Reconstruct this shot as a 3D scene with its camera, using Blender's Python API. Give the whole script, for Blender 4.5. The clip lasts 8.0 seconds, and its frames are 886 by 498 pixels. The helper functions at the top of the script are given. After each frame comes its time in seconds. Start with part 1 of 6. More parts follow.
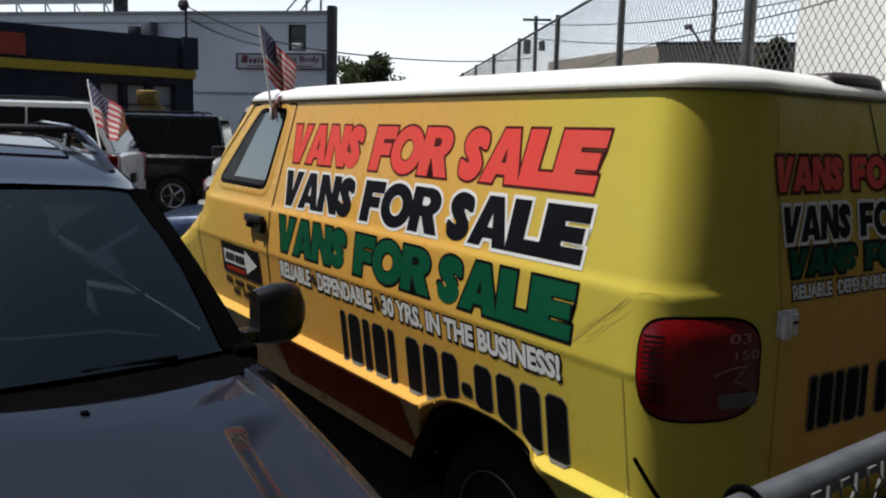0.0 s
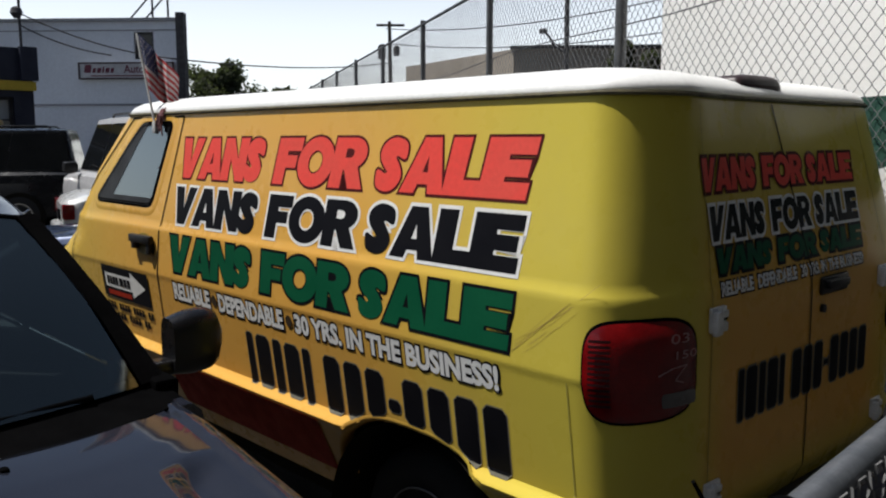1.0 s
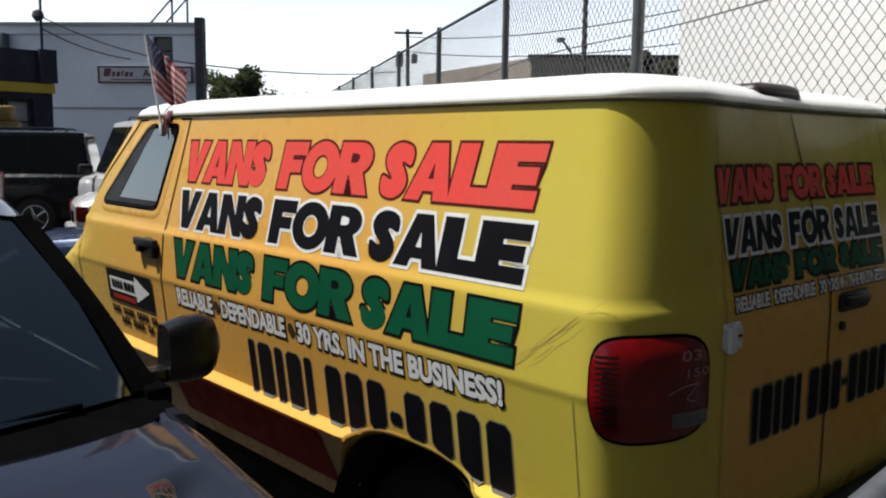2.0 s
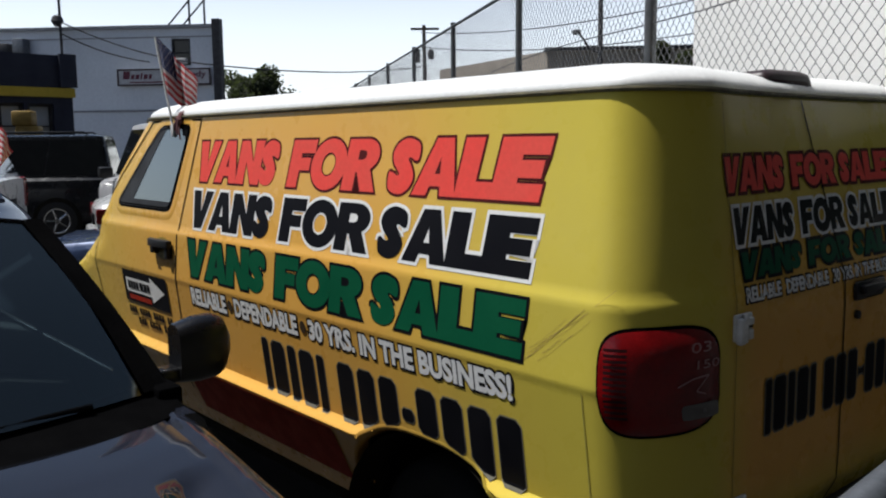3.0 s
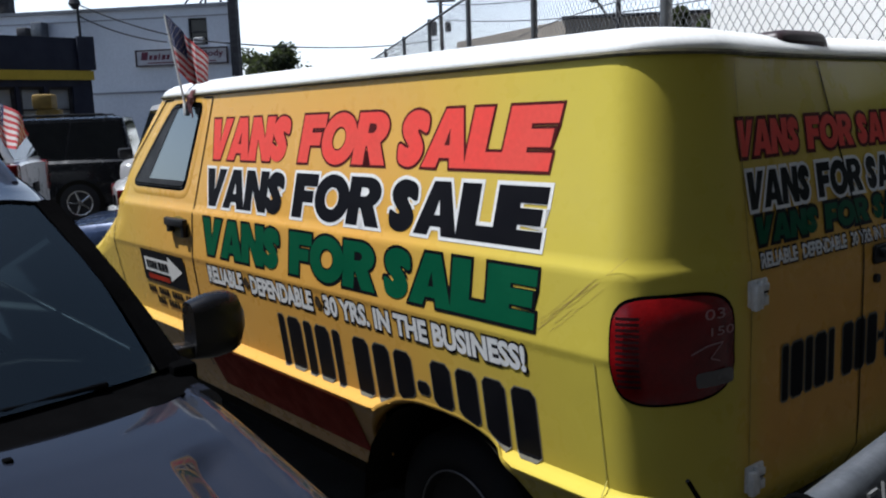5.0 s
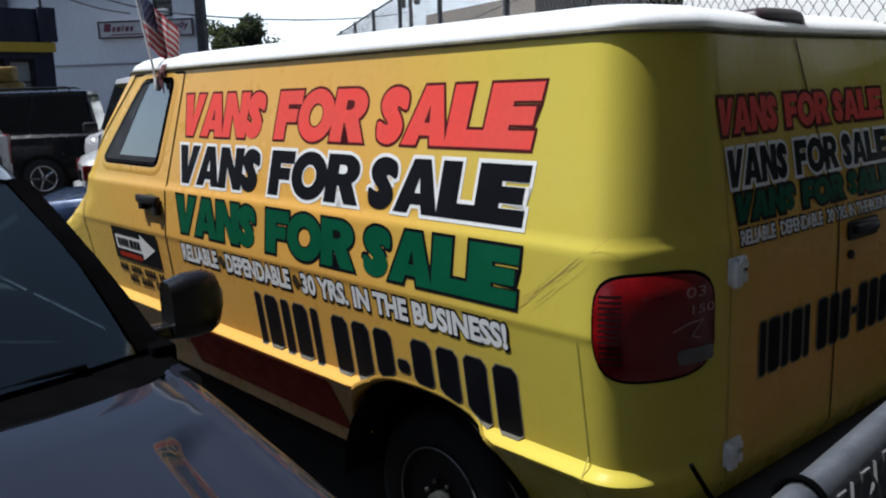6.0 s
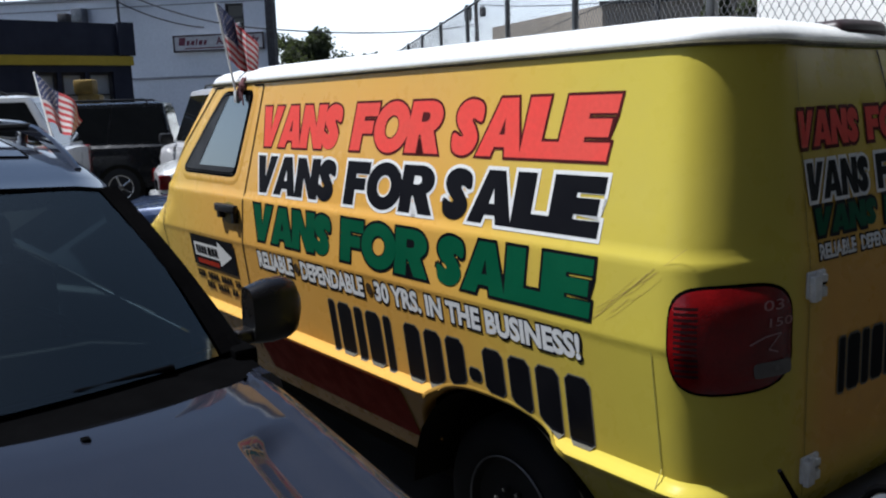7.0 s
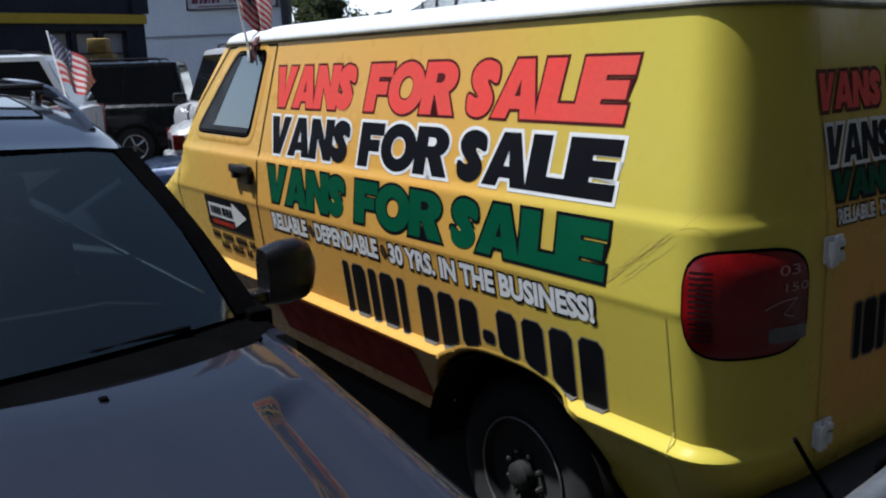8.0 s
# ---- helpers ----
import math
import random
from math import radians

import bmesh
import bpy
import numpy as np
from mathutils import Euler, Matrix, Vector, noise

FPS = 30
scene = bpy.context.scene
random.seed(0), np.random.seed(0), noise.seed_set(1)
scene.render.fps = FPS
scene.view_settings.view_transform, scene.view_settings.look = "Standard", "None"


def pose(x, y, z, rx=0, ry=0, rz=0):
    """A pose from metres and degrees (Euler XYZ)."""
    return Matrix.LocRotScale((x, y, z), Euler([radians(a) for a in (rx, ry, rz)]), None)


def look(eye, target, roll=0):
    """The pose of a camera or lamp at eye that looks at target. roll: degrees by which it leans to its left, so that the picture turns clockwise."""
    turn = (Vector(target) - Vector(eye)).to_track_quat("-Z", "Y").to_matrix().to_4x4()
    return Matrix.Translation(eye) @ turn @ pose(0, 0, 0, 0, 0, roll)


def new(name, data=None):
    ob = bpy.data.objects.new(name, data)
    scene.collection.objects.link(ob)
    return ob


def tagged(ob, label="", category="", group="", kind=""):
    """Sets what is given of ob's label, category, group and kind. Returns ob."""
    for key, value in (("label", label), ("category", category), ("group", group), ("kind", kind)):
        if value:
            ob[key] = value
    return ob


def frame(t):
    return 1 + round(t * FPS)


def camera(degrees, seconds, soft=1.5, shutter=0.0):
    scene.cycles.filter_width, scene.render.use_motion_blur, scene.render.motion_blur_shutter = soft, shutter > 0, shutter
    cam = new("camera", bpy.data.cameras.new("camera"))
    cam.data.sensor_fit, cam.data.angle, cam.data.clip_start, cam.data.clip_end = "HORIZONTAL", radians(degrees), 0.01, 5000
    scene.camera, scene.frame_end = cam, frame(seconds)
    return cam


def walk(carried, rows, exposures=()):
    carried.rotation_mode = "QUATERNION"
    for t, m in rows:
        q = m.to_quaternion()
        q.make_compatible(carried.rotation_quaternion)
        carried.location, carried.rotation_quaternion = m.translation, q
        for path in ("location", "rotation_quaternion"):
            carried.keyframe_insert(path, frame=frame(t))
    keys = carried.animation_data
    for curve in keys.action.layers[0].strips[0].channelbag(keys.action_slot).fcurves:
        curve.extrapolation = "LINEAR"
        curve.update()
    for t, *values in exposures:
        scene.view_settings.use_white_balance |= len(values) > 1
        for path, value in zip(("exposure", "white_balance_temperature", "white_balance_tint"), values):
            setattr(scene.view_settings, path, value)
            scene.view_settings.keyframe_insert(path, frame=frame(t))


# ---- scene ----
cam = camera(54.0, 8.0, soft=2.1)
PATH = [
    (0, (1.389, -1.645, 1.753), (-0.259, -0.544, 1.483), 1.4),
    (0.5, (1.305, -1.676, 1.767), (-0.262, -0.459, 1.516), -1.5),
    (0.75, (1.254, -1.716, 1.768), (-0.265, -0.44, 1.527), -1.45),
    (1, (1.207, -1.755, 1.764), (-0.246, -0.404, 1.509), -0.2),
    (1.25, (1.16, -1.777, 1.755), (-0.243, -0.376, 1.496), 1.4),
    (1.5, (1.141, -1.783, 1.746), (-0.267, -0.391, 1.463), 2.4),
    (2, (1.168, -1.678, 1.757), (-0.31, -0.351, 1.52), 0.6),
    (2.2, (1.178, -1.676, 1.749), (-0.324, -0.376, 1.517), -0.8),
    (3.3, (1.188, -1.628, 1.756), (-0.331, -0.353, 1.495), -0.3),
    (3.5, (1.182, -1.62, 1.751), (-0.376, -0.4, 1.461), -0.3),
    (4, (1.166, -1.603, 1.746), (-0.403, -0.415, 1.389), -1.3),
    (4.5, (1.181, -1.617, 1.752), (-0.454, -0.511, 1.432), -3.4),
    (5, (1.199, -1.611, 1.747), (-0.336, -0.367, 1.442), -2.1),
    (5.2, (1.204, -1.624, 1.746), (-0.311, -0.36, 1.421), -2.2),
    (6.3, (1.161, -1.634, 1.761), (-0.32, -0.341, 1.393), -1.9),
    (6.5, (1.164, -1.686, 1.748), (-0.382, -0.452, 1.454), 0.2),
    (7, (1.178, -1.68, 1.761), (-0.4, -0.497, 1.426), -2.0),
    (7.5, (1.163, -1.695, 1.779), (-0.45, -0.563, 1.443), -2.5),
    (8, (1.172, -1.678, 1.765), (-0.412, -0.533, 1.343), -1.9),
]
EXPO = [(0, 0.93, 6250, 10), (1.5, 0.92, 6250, 10), (2.0, 1.18, 6250, 10), (2.2, 1.14, 6200, 10), (3.3, 0.89, 6050, 10), (3.5, 0.88, 6050, 10), (4.0, 1.00, 5950, 10), (4.5, 1.12, 5750, 10), (5.0, 1.17, 5750, 10), (6.5, 1.14, 5750, 10), (7.5, 1.24, 5650, 10), (8.0, 1.15, 5600, 10)]
walk(cam, [(t, look(eye, target, roll)) for t, eye, target, roll in PATH], EXPO)

from mathutils.geometry import tessellate_polygon

# ---- light ----
SUN_EL, SUN_AZ = 66.0, 227.0          # degrees: height, and the compass turn from +x towards +y
sun_dir = Vector((math.cos(radians(SUN_EL)) * math.cos(radians(SUN_AZ)), math.cos(radians(SUN_EL)) * math.sin(radians(SUN_AZ)), math.sin(radians(SUN_EL))))
world = bpy.data.worlds.new("sky")
scene.world = world
world.use_nodes = True
wn = world.node_tree
sky = wn.nodes.new("ShaderNodeTexSky")
sky.sky_type = 'NISHITA'
sky.sun_disc = False
sky.sun_elevation = radians(SUN_EL)
sky.sun_rotation = radians(90 - SUN_AZ)
sky.air_density, sky.dust_density, sky.ozone_density = 1.0, 1.0, 1.0
haze = wn.nodes.new("ShaderNodeHueSaturation")
haze.inputs["Saturation"].default_value = 0.9
wn.links.new(sky.outputs[0], haze.inputs["Color"])
# summer haze: the sky whitens and brightens towards the horizon, all round
way = wn.nodes.new("ShaderNodeTexCoord")
rise = wn.nodes.new("ShaderNodeSeparateXYZ")
low = wn.nodes.new("ShaderNodeMapRange")
low.interpolation_type = 'SMOOTHSTEP'
low.inputs["From Min"].default_value, low.inputs["From Max"].default_value = 0.34, 0.08
white = wn.nodes.new("ShaderNodeMix")
white.data_type = 'RGBA'
white.blend_type = 'ADD'
white.inputs[7].default_value = (10.6, 10.5, 10.4, 1)
wn.links.new(way.outputs["Generated"], rise.inputs[0])
wn.links.new(rise.outputs["Z"], low.inputs["Value"])
wn.links.new(low.outputs[0], white.inputs["Factor"])
wn.links.new(haze.outputs[0], white.inputs[6])
wn.links.new(white.outputs[2], wn.nodes["Background"].inputs[0])
wn.nodes["Background"].inputs[1].default_value = 0.036
sun = new("sun", bpy.data.lights.new("sun", "SUN"))
sun.data.energy, sun.data.angle, sun.data.color = 3.1, radians(1.5), (1.0, 0.95, 0.87)
sun.matrix_world = look(sun_dir * 60, (0, 0, 0))



# ---- materials ----
def tree_of(name):
    m = bpy.data.materials.new(name)
    m.use_nodes = True
    t = m.node_tree
    return m, t, t.nodes["Principled BSDF"]


def noise_fac(t, scale, detail=4.0, rough=0.6, lo=0.35, hi=0.65, obj=True, stretch=(1, 1, 1)):
    c = t.nodes.new("ShaderNodeTexCoord")
    mp = t.nodes.new("ShaderNodeMapping")
    mp.inputs["Scale"].default_value = stretch
    n = t.nodes.new("ShaderNodeTexNoise")
    n.inputs["Scale"].default_value, n.inputs["Detail"].default_value, n.inputs["Roughness"].default_value = scale, detail, rough
    r = t.nodes.new("ShaderNodeMapRange")
    r.inputs["From Min"].default_value, r.inputs["From Max"].default_value = lo, hi
    t.links.new(c.outputs["Object"], mp.inputs[0])
    t.links.new(mp.outputs[0], n.inputs["Vector"])
    t.links.new(n.outputs["Fac"], r.inputs["Value"])
    return r.outputs[0]


def mixed(t, fac, a, b):
    m = t.nodes.new("ShaderNodeMix")
    m.data_type = 'RGBA'
    t.links.new(fac, m.inputs["Factor"])
    for sock, v in ((m.inputs[6], a), (m.inputs[7], b)):
        if isinstance(v, tuple):
            sock.default_value = (*v, 1)
        else:
            t.links.new(v, sock)
    return m.outputs[2]


def surface(name, a, b=None, rough=0.6, rough2=None, metal=0.0, coat=0.0, scale=6.0, fine=60.0, bump=0.0, ior=1.5, spec=0.5, stretch=(1, 1, 1), blotch=0.0):
    """A surface with two scales of variation between the colours a and b."""
    m, t, p = tree_of(name)
    b = b or tuple(c * 0.8 for c in a)
    f1 = noise_fac(t, scale, stretch=stretch)
    f2 = noise_fac(t, fine, lo=0.3, hi=0.7, stretch=stretch)
    col = mixed(t, f1, a, b)
    g = t.nodes.new("ShaderNodeMath")
    g.operation = 'MULTIPLY'
    g.inputs[1].default_value = 0.35
    t.links.new(f2, g.inputs[0])
    t.links.new(mixed(t, g.outputs[0], col, tuple(c * 0.7 for c in b)), p.inputs["Base Color"])
    rr = t.nodes.new("ShaderNodeMapRange")
    rr.inputs["To Min"].default_value, rr.inputs["To Max"].default_value = rough, rough2 if rough2 is not None else min(1, rough * 1.35 + 0.02)
    t.links.new(f1, rr.inputs["Value"])
    t.links.new(rr.outputs[0], p.inputs["Roughness"])
    p.inputs["Metallic"].default_value = metal
    p.inputs["Coat Weight"].default_value = coat
    p.inputs["Coat Roughness"].default_value = 0.04
    p.inputs["IOR"].default_value = ior
    p.inputs["Specular IOR Level"].default_value = spec
    if bump:
        bm_ = t.nodes.new("ShaderNodeBump")
        bm_.inputs["Strength"].default_value, bm_.inputs["Distance"].default_value = bump, 0.01
        t.links.new(f2, bm_.inputs["Height"])
        t.links.new(bm_.outputs[0], p.inputs["Normal"])
    return m


def glass(name, tint, rough=0.02, ior=1.5, mirrored=(1.0, 1.0, 1.0)):
    """Tinted car glass: lets a part of the light through and mirrors by its Fresnel gloss."""
    m = bpy.data.materials.new(name)
    m.use_nodes = True
    t = m.node_tree
    t.nodes.remove(t.nodes["Principled BSDF"])
    tr, gl, fr, mx = (t.nodes.new(k) for k in ("ShaderNodeBsdfTransparent", "ShaderNodeBsdfGlossy", "ShaderNodeFresnel", "ShaderNodeMixShader"))
    tr.inputs[0].default_value = (*tint, 1)
    gl.inputs["Roughness"].default_value = rough
    gl.inputs[0].default_value = (*mirrored, 1)
    fr.inputs[0].default_value = ior
    t.links.new(fr.outputs[0], mx.inputs[0])
    t.links.new(tr.outputs[0], mx.inputs[1])
    t.links.new(gl.outputs[0], mx.inputs[2])
    t.links.new(mx.outputs[0], t.nodes["Material Output"].inputs[0])
    return m


def wrap_paint():
    """The printed wrap: yellow with a broad orange glow in the middle of the side and of the rear doors."""
    m, t, p = tree_of("yellow_orange_wrap")
    geo = t.nodes.new("ShaderNodeTexCoord")
    sep = t.nodes.new("ShaderNodeSeparateXYZ")
    off = t.nodes.new("ShaderNodeVectorMath")
    off.inputs[1].default_value = (-2.45, 1.0, 0.0)
    t.links.new(geo.outputs["Object"], off.inputs[0])
    t.links.new(off.outputs[0], sep.inputs[0])

    def ramp(sock, a, b, c, d):
        """0 below a, 1 from b to c, 0 above d."""
        r = t.nodes.new("ShaderNodeMapRange")
        r.interpolation_type = 'SMOOTHSTEP'
        r.inputs["From Min"].default_value, r.inputs["From Max"].default_value = a, b
        s = t.nodes.new("ShaderNodeMapRange")
        s.interpolation_type = 'SMOOTHSTEP'
        s.inputs["From Min"].default_value, s.inputs["From Max"].default_value = d, c
        t.links.new(sock, r.inputs["Value"])
        t.links.new(sock, s.inputs["Value"])
        k = t.nodes.new("ShaderNodeMath")
        k.operation = 'MULTIPLY'
        t.links.new(r.outputs[0], k.inputs[0])
        t.links.new(s.outputs[0], k.inputs[1])
        return k.outputs[0]

    def times(a, b):
        k = t.nodes.new("ShaderNodeMath")
        k.operation = 'MULTIPLY'
        t.links.new(a, k.inputs[0])
        t.links.new(b, k.inputs[1])
        return k.outputs[0]

    side = times(ramp(sep.outputs["X"], -4.9, -2.4, -1.3, -0.2), ramp(sep.outputs["Z"], -0.3, 0.6, 1.75, 2.3))
    rear = times(times(ramp(sep.outputs["X"], -0.2, -0.05, 1, 2), ramp(sep.outputs["Y"], 0.25, 0.5, 1.4, 1.75)), ramp(sep.outputs["Z"], 0.6, 0.85, 1.2, 1.85))
    both = t.nodes.new("ShaderNodeMath")
    both.operation = 'MAXIMUM'
    t.links.new(side, both.inputs[0])
    t.links.new(rear, both.inputs[1])
    col = mixed(t, both.outputs[0], (0.53, 0.435, 0.06), (0.63, 0.335, 0.065))
    dust = noise_fac(t, 3.0, detail=6, lo=0.45, hi=0.8)
    k = t.nodes.new("ShaderNodeMath")
    k.operation = 'MULTIPLY'
    k.inputs[1].default_value = 0.18
    t.links.new(dust, k.inputs[0])
    t.links.new(mixed(t, k.outputs[0], col, (0.42, 0.36, 0.12)), p.inputs["Base Color"])
    fine = noise_fac(t, 9.0, detail=3, lo=0.3, hi=0.7)
    rr = t.nodes.new("ShaderNodeMapRange")
    rr.inputs["To Min"].default_value, rr.inputs["To Max"].default_value = 0.24, 0.34
    p.inputs["Specular IOR Level"].default_value = 0.09
    p.inputs["Coat Weight"].default_value, p.inputs["Coat Roughness"].default_value = 0.10, 0.08
    t.links.new(fine, rr.inputs["Value"])
    t.links.new(rr.outputs[0], p.inputs["Roughness"])
    b = t.nodes.new("ShaderNodeBump")
    b.inputs["Strength"].default_value, b.inputs["Distance"].default_value = 0.035, 0.01
    t.links.new(fine, b.inputs["Height"])
    t.links.new(b.outputs[0], p.inputs["Normal"])
    return m


WRAP = wrap_paint()
WHITE_PAINT = surface("white_van_paint", (0.84, 0.84, 0.82), (0.78, 0.78, 0.76), rough=0.3, scale=3, bump=0.02)
BLACK_PLASTIC = surface("black_plastic", (0.010, 0.010, 0.011), (0.015, 0.015, 0.016), rough=0.4, bump=0.05, spec=0.3)
RUBBER = surface("black_rubber", (0.0022, 0.0022, 0.0024), (0.0035, 0.0035, 0.0038), rough=0.8, bump=0.1, spec=0.0)
# near black: shade of gaps, wells and flat rim holes, put into colour
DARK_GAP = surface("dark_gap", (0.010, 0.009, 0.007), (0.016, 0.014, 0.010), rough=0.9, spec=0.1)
GALV = surface("galvanised_steel", (0.17, 0.18, 0.20), (0.11, 0.12, 0.135), rough=0.38, metal=0.6, scale=14, fine=120, bump=0.08)
GREY_WIRE = surface("dull_galvanised_wire", (0.13, 0.13, 0.13), (0.08, 0.08, 0.08), rough=0.55, scale=30)
WIRE = surface("weathered_wire", (0.16, 0.165, 0.17), (0.11, 0.11, 0.115), rough=0.65, scale=30)
CHROME = surface("chrome", (0.7, 0.7, 0.7), (0.6, 0.6, 0.6), rough=0.12, metal=1.0)
RED_LENS = surface("red_lens", (0.20, 0.004, 0.005), (0.08, 0.002, 0.003), rough=0.08, coat=0.05, spec=0.3, fine=140, bump=0.1)
DARK_LENS = surface("dark_red_lens", (0.03, 0.003, 0.004), (0.018, 0.002, 0.003), rough=0.5, spec=0.2)
CLEAR_LENS = surface("dusty_clear_lens", (0.075, 0.066, 0.066), (0.05, 0.047, 0.047), rough=0.2, coat=0.4)
NAVY_PAINT = surface("dark_blue_car_paint", (0.013, 0.015, 0.023), (0.016, 0.018, 0.026), rough=0.04, rough2=0.06, scale=2, spec=0.6)
TINT = glass("tinted_glass", (0.10, 0.12, 0.13))
CLEAR = glass("windshield_glass", (0.15, 0.20, 0.20), rough=0.07, ior=1.85, mirrored=(0.95, 1.0, 0.88))
CABIN = surface("dark_cabin_trim", (0.035, 0.037, 0.04), (0.05, 0.05, 0.055), rough=0.75)
INK_RED = surface("red_vinyl", (0.76, 0.07, 0.055), (0.70, 0.085, 0.065), rough=0.42, scale=5, spec=0.06)
INK_BLACK = surface("black_vinyl", (0.005, 0.005, 0.007), (0.008, 0.008, 0.010), rough=0.42, scale=5, spec=0.06)
INK_GREEN = surface("green_vinyl", (0.005, 0.075, 0.034), (0.007, 0.09, 0.04), rough=0.42, scale=5, spec=0.06)
INK_WHITE = surface("white_vinyl", (0.78, 0.77, 0.74), (0.7, 0.7, 0.68), rough=0.42, scale=5, spec=0.06)
INK_MAROON = surface("maroon_outline_vinyl", (0.09, 0.012, 0.012), (0.07, 0.012, 0.012), rough=0.42, scale=5, spec=0.06)
INK_BRICK = surface("dull_red_vinyl", (0.42, 0.03, 0.012), (0.28, 0.028, 0.014), rough=0.5, scale=12, spec=0.05)
INK_GREY = surface("grey_outline_vinyl", (0.20, 0.19, 0.15), (0.16, 0.15, 0.12), rough=0.42, scale=5, spec=0.06)
CHALK = surface("wax_marker", (0.42, 0.26, 0.25), (0.3, 0.16, 0.16), rough=0.8)


# ---- mesh helpers ----
def finish(name, bm, mat, smooth=True, angle=40):
    bmesh.ops.remove_doubles(bm, verts=bm.verts, dist=1e-5)
    bmesh.ops.recalc_face_normals(bm, faces=bm.faces)
    me = bpy.data.meshes.new(name)
    bm.to_mesh(me)
    bm.free()
    for m in (mat if isinstance(mat, (list, tuple)) else [mat]):
        me.materials.append(m)
    if smooth:
        me.polygons.foreach_set("use_smooth", [True] * len(me.polygons))
        me.set_sharp_from_angle(angle=radians(angle))
    return me


def part(name, bm, mat, parent=None, label="", smooth=True, angle=40):
    """Links a bmesh as one mesh object under a thing or a part; the mesh is given in the thing's own coordinates."""
    ob = new(name, finish(name, bm, mat, smooth, angle))
    ob.parent = parent
    if label:
        tagged(ob, label)
    return ob


def thing(name, m, label, category, group=""):
    e = new(name)
    e.matrix_basis = m
    e.empty_display_size = 0.2
    return tagged(e, label, category, group)


def structure(name, bm, mat, label="", smooth=False):
    return tagged(new(name, finish(name, bm, mat, smooth)), label, "", "", "structure")


def box(bm, x0, x1, y0, y1, z0, z1, bevel=0.0, m=None):
    r = bmesh.ops.create_cube(bm, size=1)
    vs = r["verts"]
    mat4 = Matrix.Translation(((x0 + x1) / 2, (y0 + y1) / 2, (z0 + z1) / 2)) @ Matrix.Diagonal((x1 - x0, y1 - y0, z1 - z0, 1))
    bmesh.ops.transform(bm, matrix=(m or Matrix()) @ mat4, verts=vs)
    if bevel:
        es = list({e for v in vs for e in v.link_edges})
        bmesh.ops.bevel(bm, geom=es, offset=bevel, segments=2, affect='EDGES', profile=0.5)
    return bm


def B(*a, **k):
    return box(bmesh.new(), *a, **k)


def loft(bm, rings, closed=True, cap=True):
    rows = [[bm.verts.new(p) for p in r] for r in rings]
    n = len(rings[0])
    for a, b in zip(rows, rows[1:]):
        for i in range(n if closed else n - 1):
            j = (i + 1) % n
            bm.faces.new((a[i], a[j], b[j], b[i]))
    if cap and closed:
        bm.faces.new(rows[0])
        bm.faces.new(rows[-1])
    return rows


def tube(bm, pts, r, n=8, r1=None):
    """A round bar along points."""
    pts = [Vector(p) for p in pts]
    rings = []
    for i, p in enumerate(pts):
        d = (pts[min(i + 1, len(pts) - 1)] - pts[max(i - 1, 0)]).normalized()
        u = d.orthogonal().normalized() if i == 0 else (u - d * u.dot(d)).normalized()
        v = d.cross(u)
        rad = r if r1 is None else r + (r1 - r) * i / (len(pts) - 1)
        rings.append([p + (u * math.cos(2 * math.pi * k / n) + v * math.sin(2 * math.pi * k / n)) * rad for k in range(n)])
    loft(bm, rings)
    return bm


def disc_profile(bm, prof, n=32, centre=(0, 0, 0), axis='Y'):
    """A turned body round the axis: prof is (along, radius) pairs."""
    rings = []
    for a, r in prof:
        ring = []
        for k in range(n):
            c, s = math.cos(2 * math.pi * k / n) * r, math.sin(2 * math.pi * k / n) * r
            ring.append(Vector(centre) + (Vector((c, a, s)) if axis == 'Y' else Vector((a, c, s)) if axis == 'X' else Vector((c, s, a))))
        rings.append(ring)
    loft(bm, rings)
    return bm


def prism(bm, pts, fn, holes=()):
    """Fills the flat outline pts (less its holes) and lays it down by fn(u, v)."""
    loops = [[Vector((u, v, 0)) for u, v in pts]] + [[Vector((u, v, 0)) for u, v in h] for h in holes]
    flat = [p for l in loops for p in l]
    vs = [bm.verts.new(fn(p.x, p.y)) for p in flat]
    from_tri = tessellate(loops)
    for tri in from_tri:
        try:
            bm.faces.new([vs[i] for i in tri])
        except ValueError:
            pass


def tessellate(loops):

    return tessellate_polygon(loops)


def interp(x, table):
    for (x0, y0), (x1, y1) in zip(table, table[1:]):
        if x <= x1:
            f = max(0, (x - x0) / (x1 - x0))
            return y0 + (y1 - y0) * f
    return table[-1][1]


def smooth_loop(pts, r=0.12, n=3):
    """The closed outline with its corners rounded."""
    out = []
    m = len(pts)
    for i in range(m):
        a, p, b = Vector(pts[i - 1]), Vector(pts[i]), Vector(pts[(i + 1) % m])
        ra, rb = min(r, (a - p).length / 2.2), min(r, (b - p).length / 2.2)
        s, e = p + (a - p).normalized() * ra, p + (b - p).normalized() * rb
        for k in range(n + 1):
            f = k / n
            q = s * (1 - f) ** 2 + p * 2 * f * (1 - f) + e * f * f
            out.append((q.x, q.y))
    return out


# ---- letters ----
def arc(cx, cy, rx, ry, a0, a1, n=10):
    return [(cx + rx * math.cos(radians(a0 + (a1 - a0) * i / n)), cy + ry * math.sin(radians(a0 + (a1 - a0) * i / n))) for i in range(n + 1)]


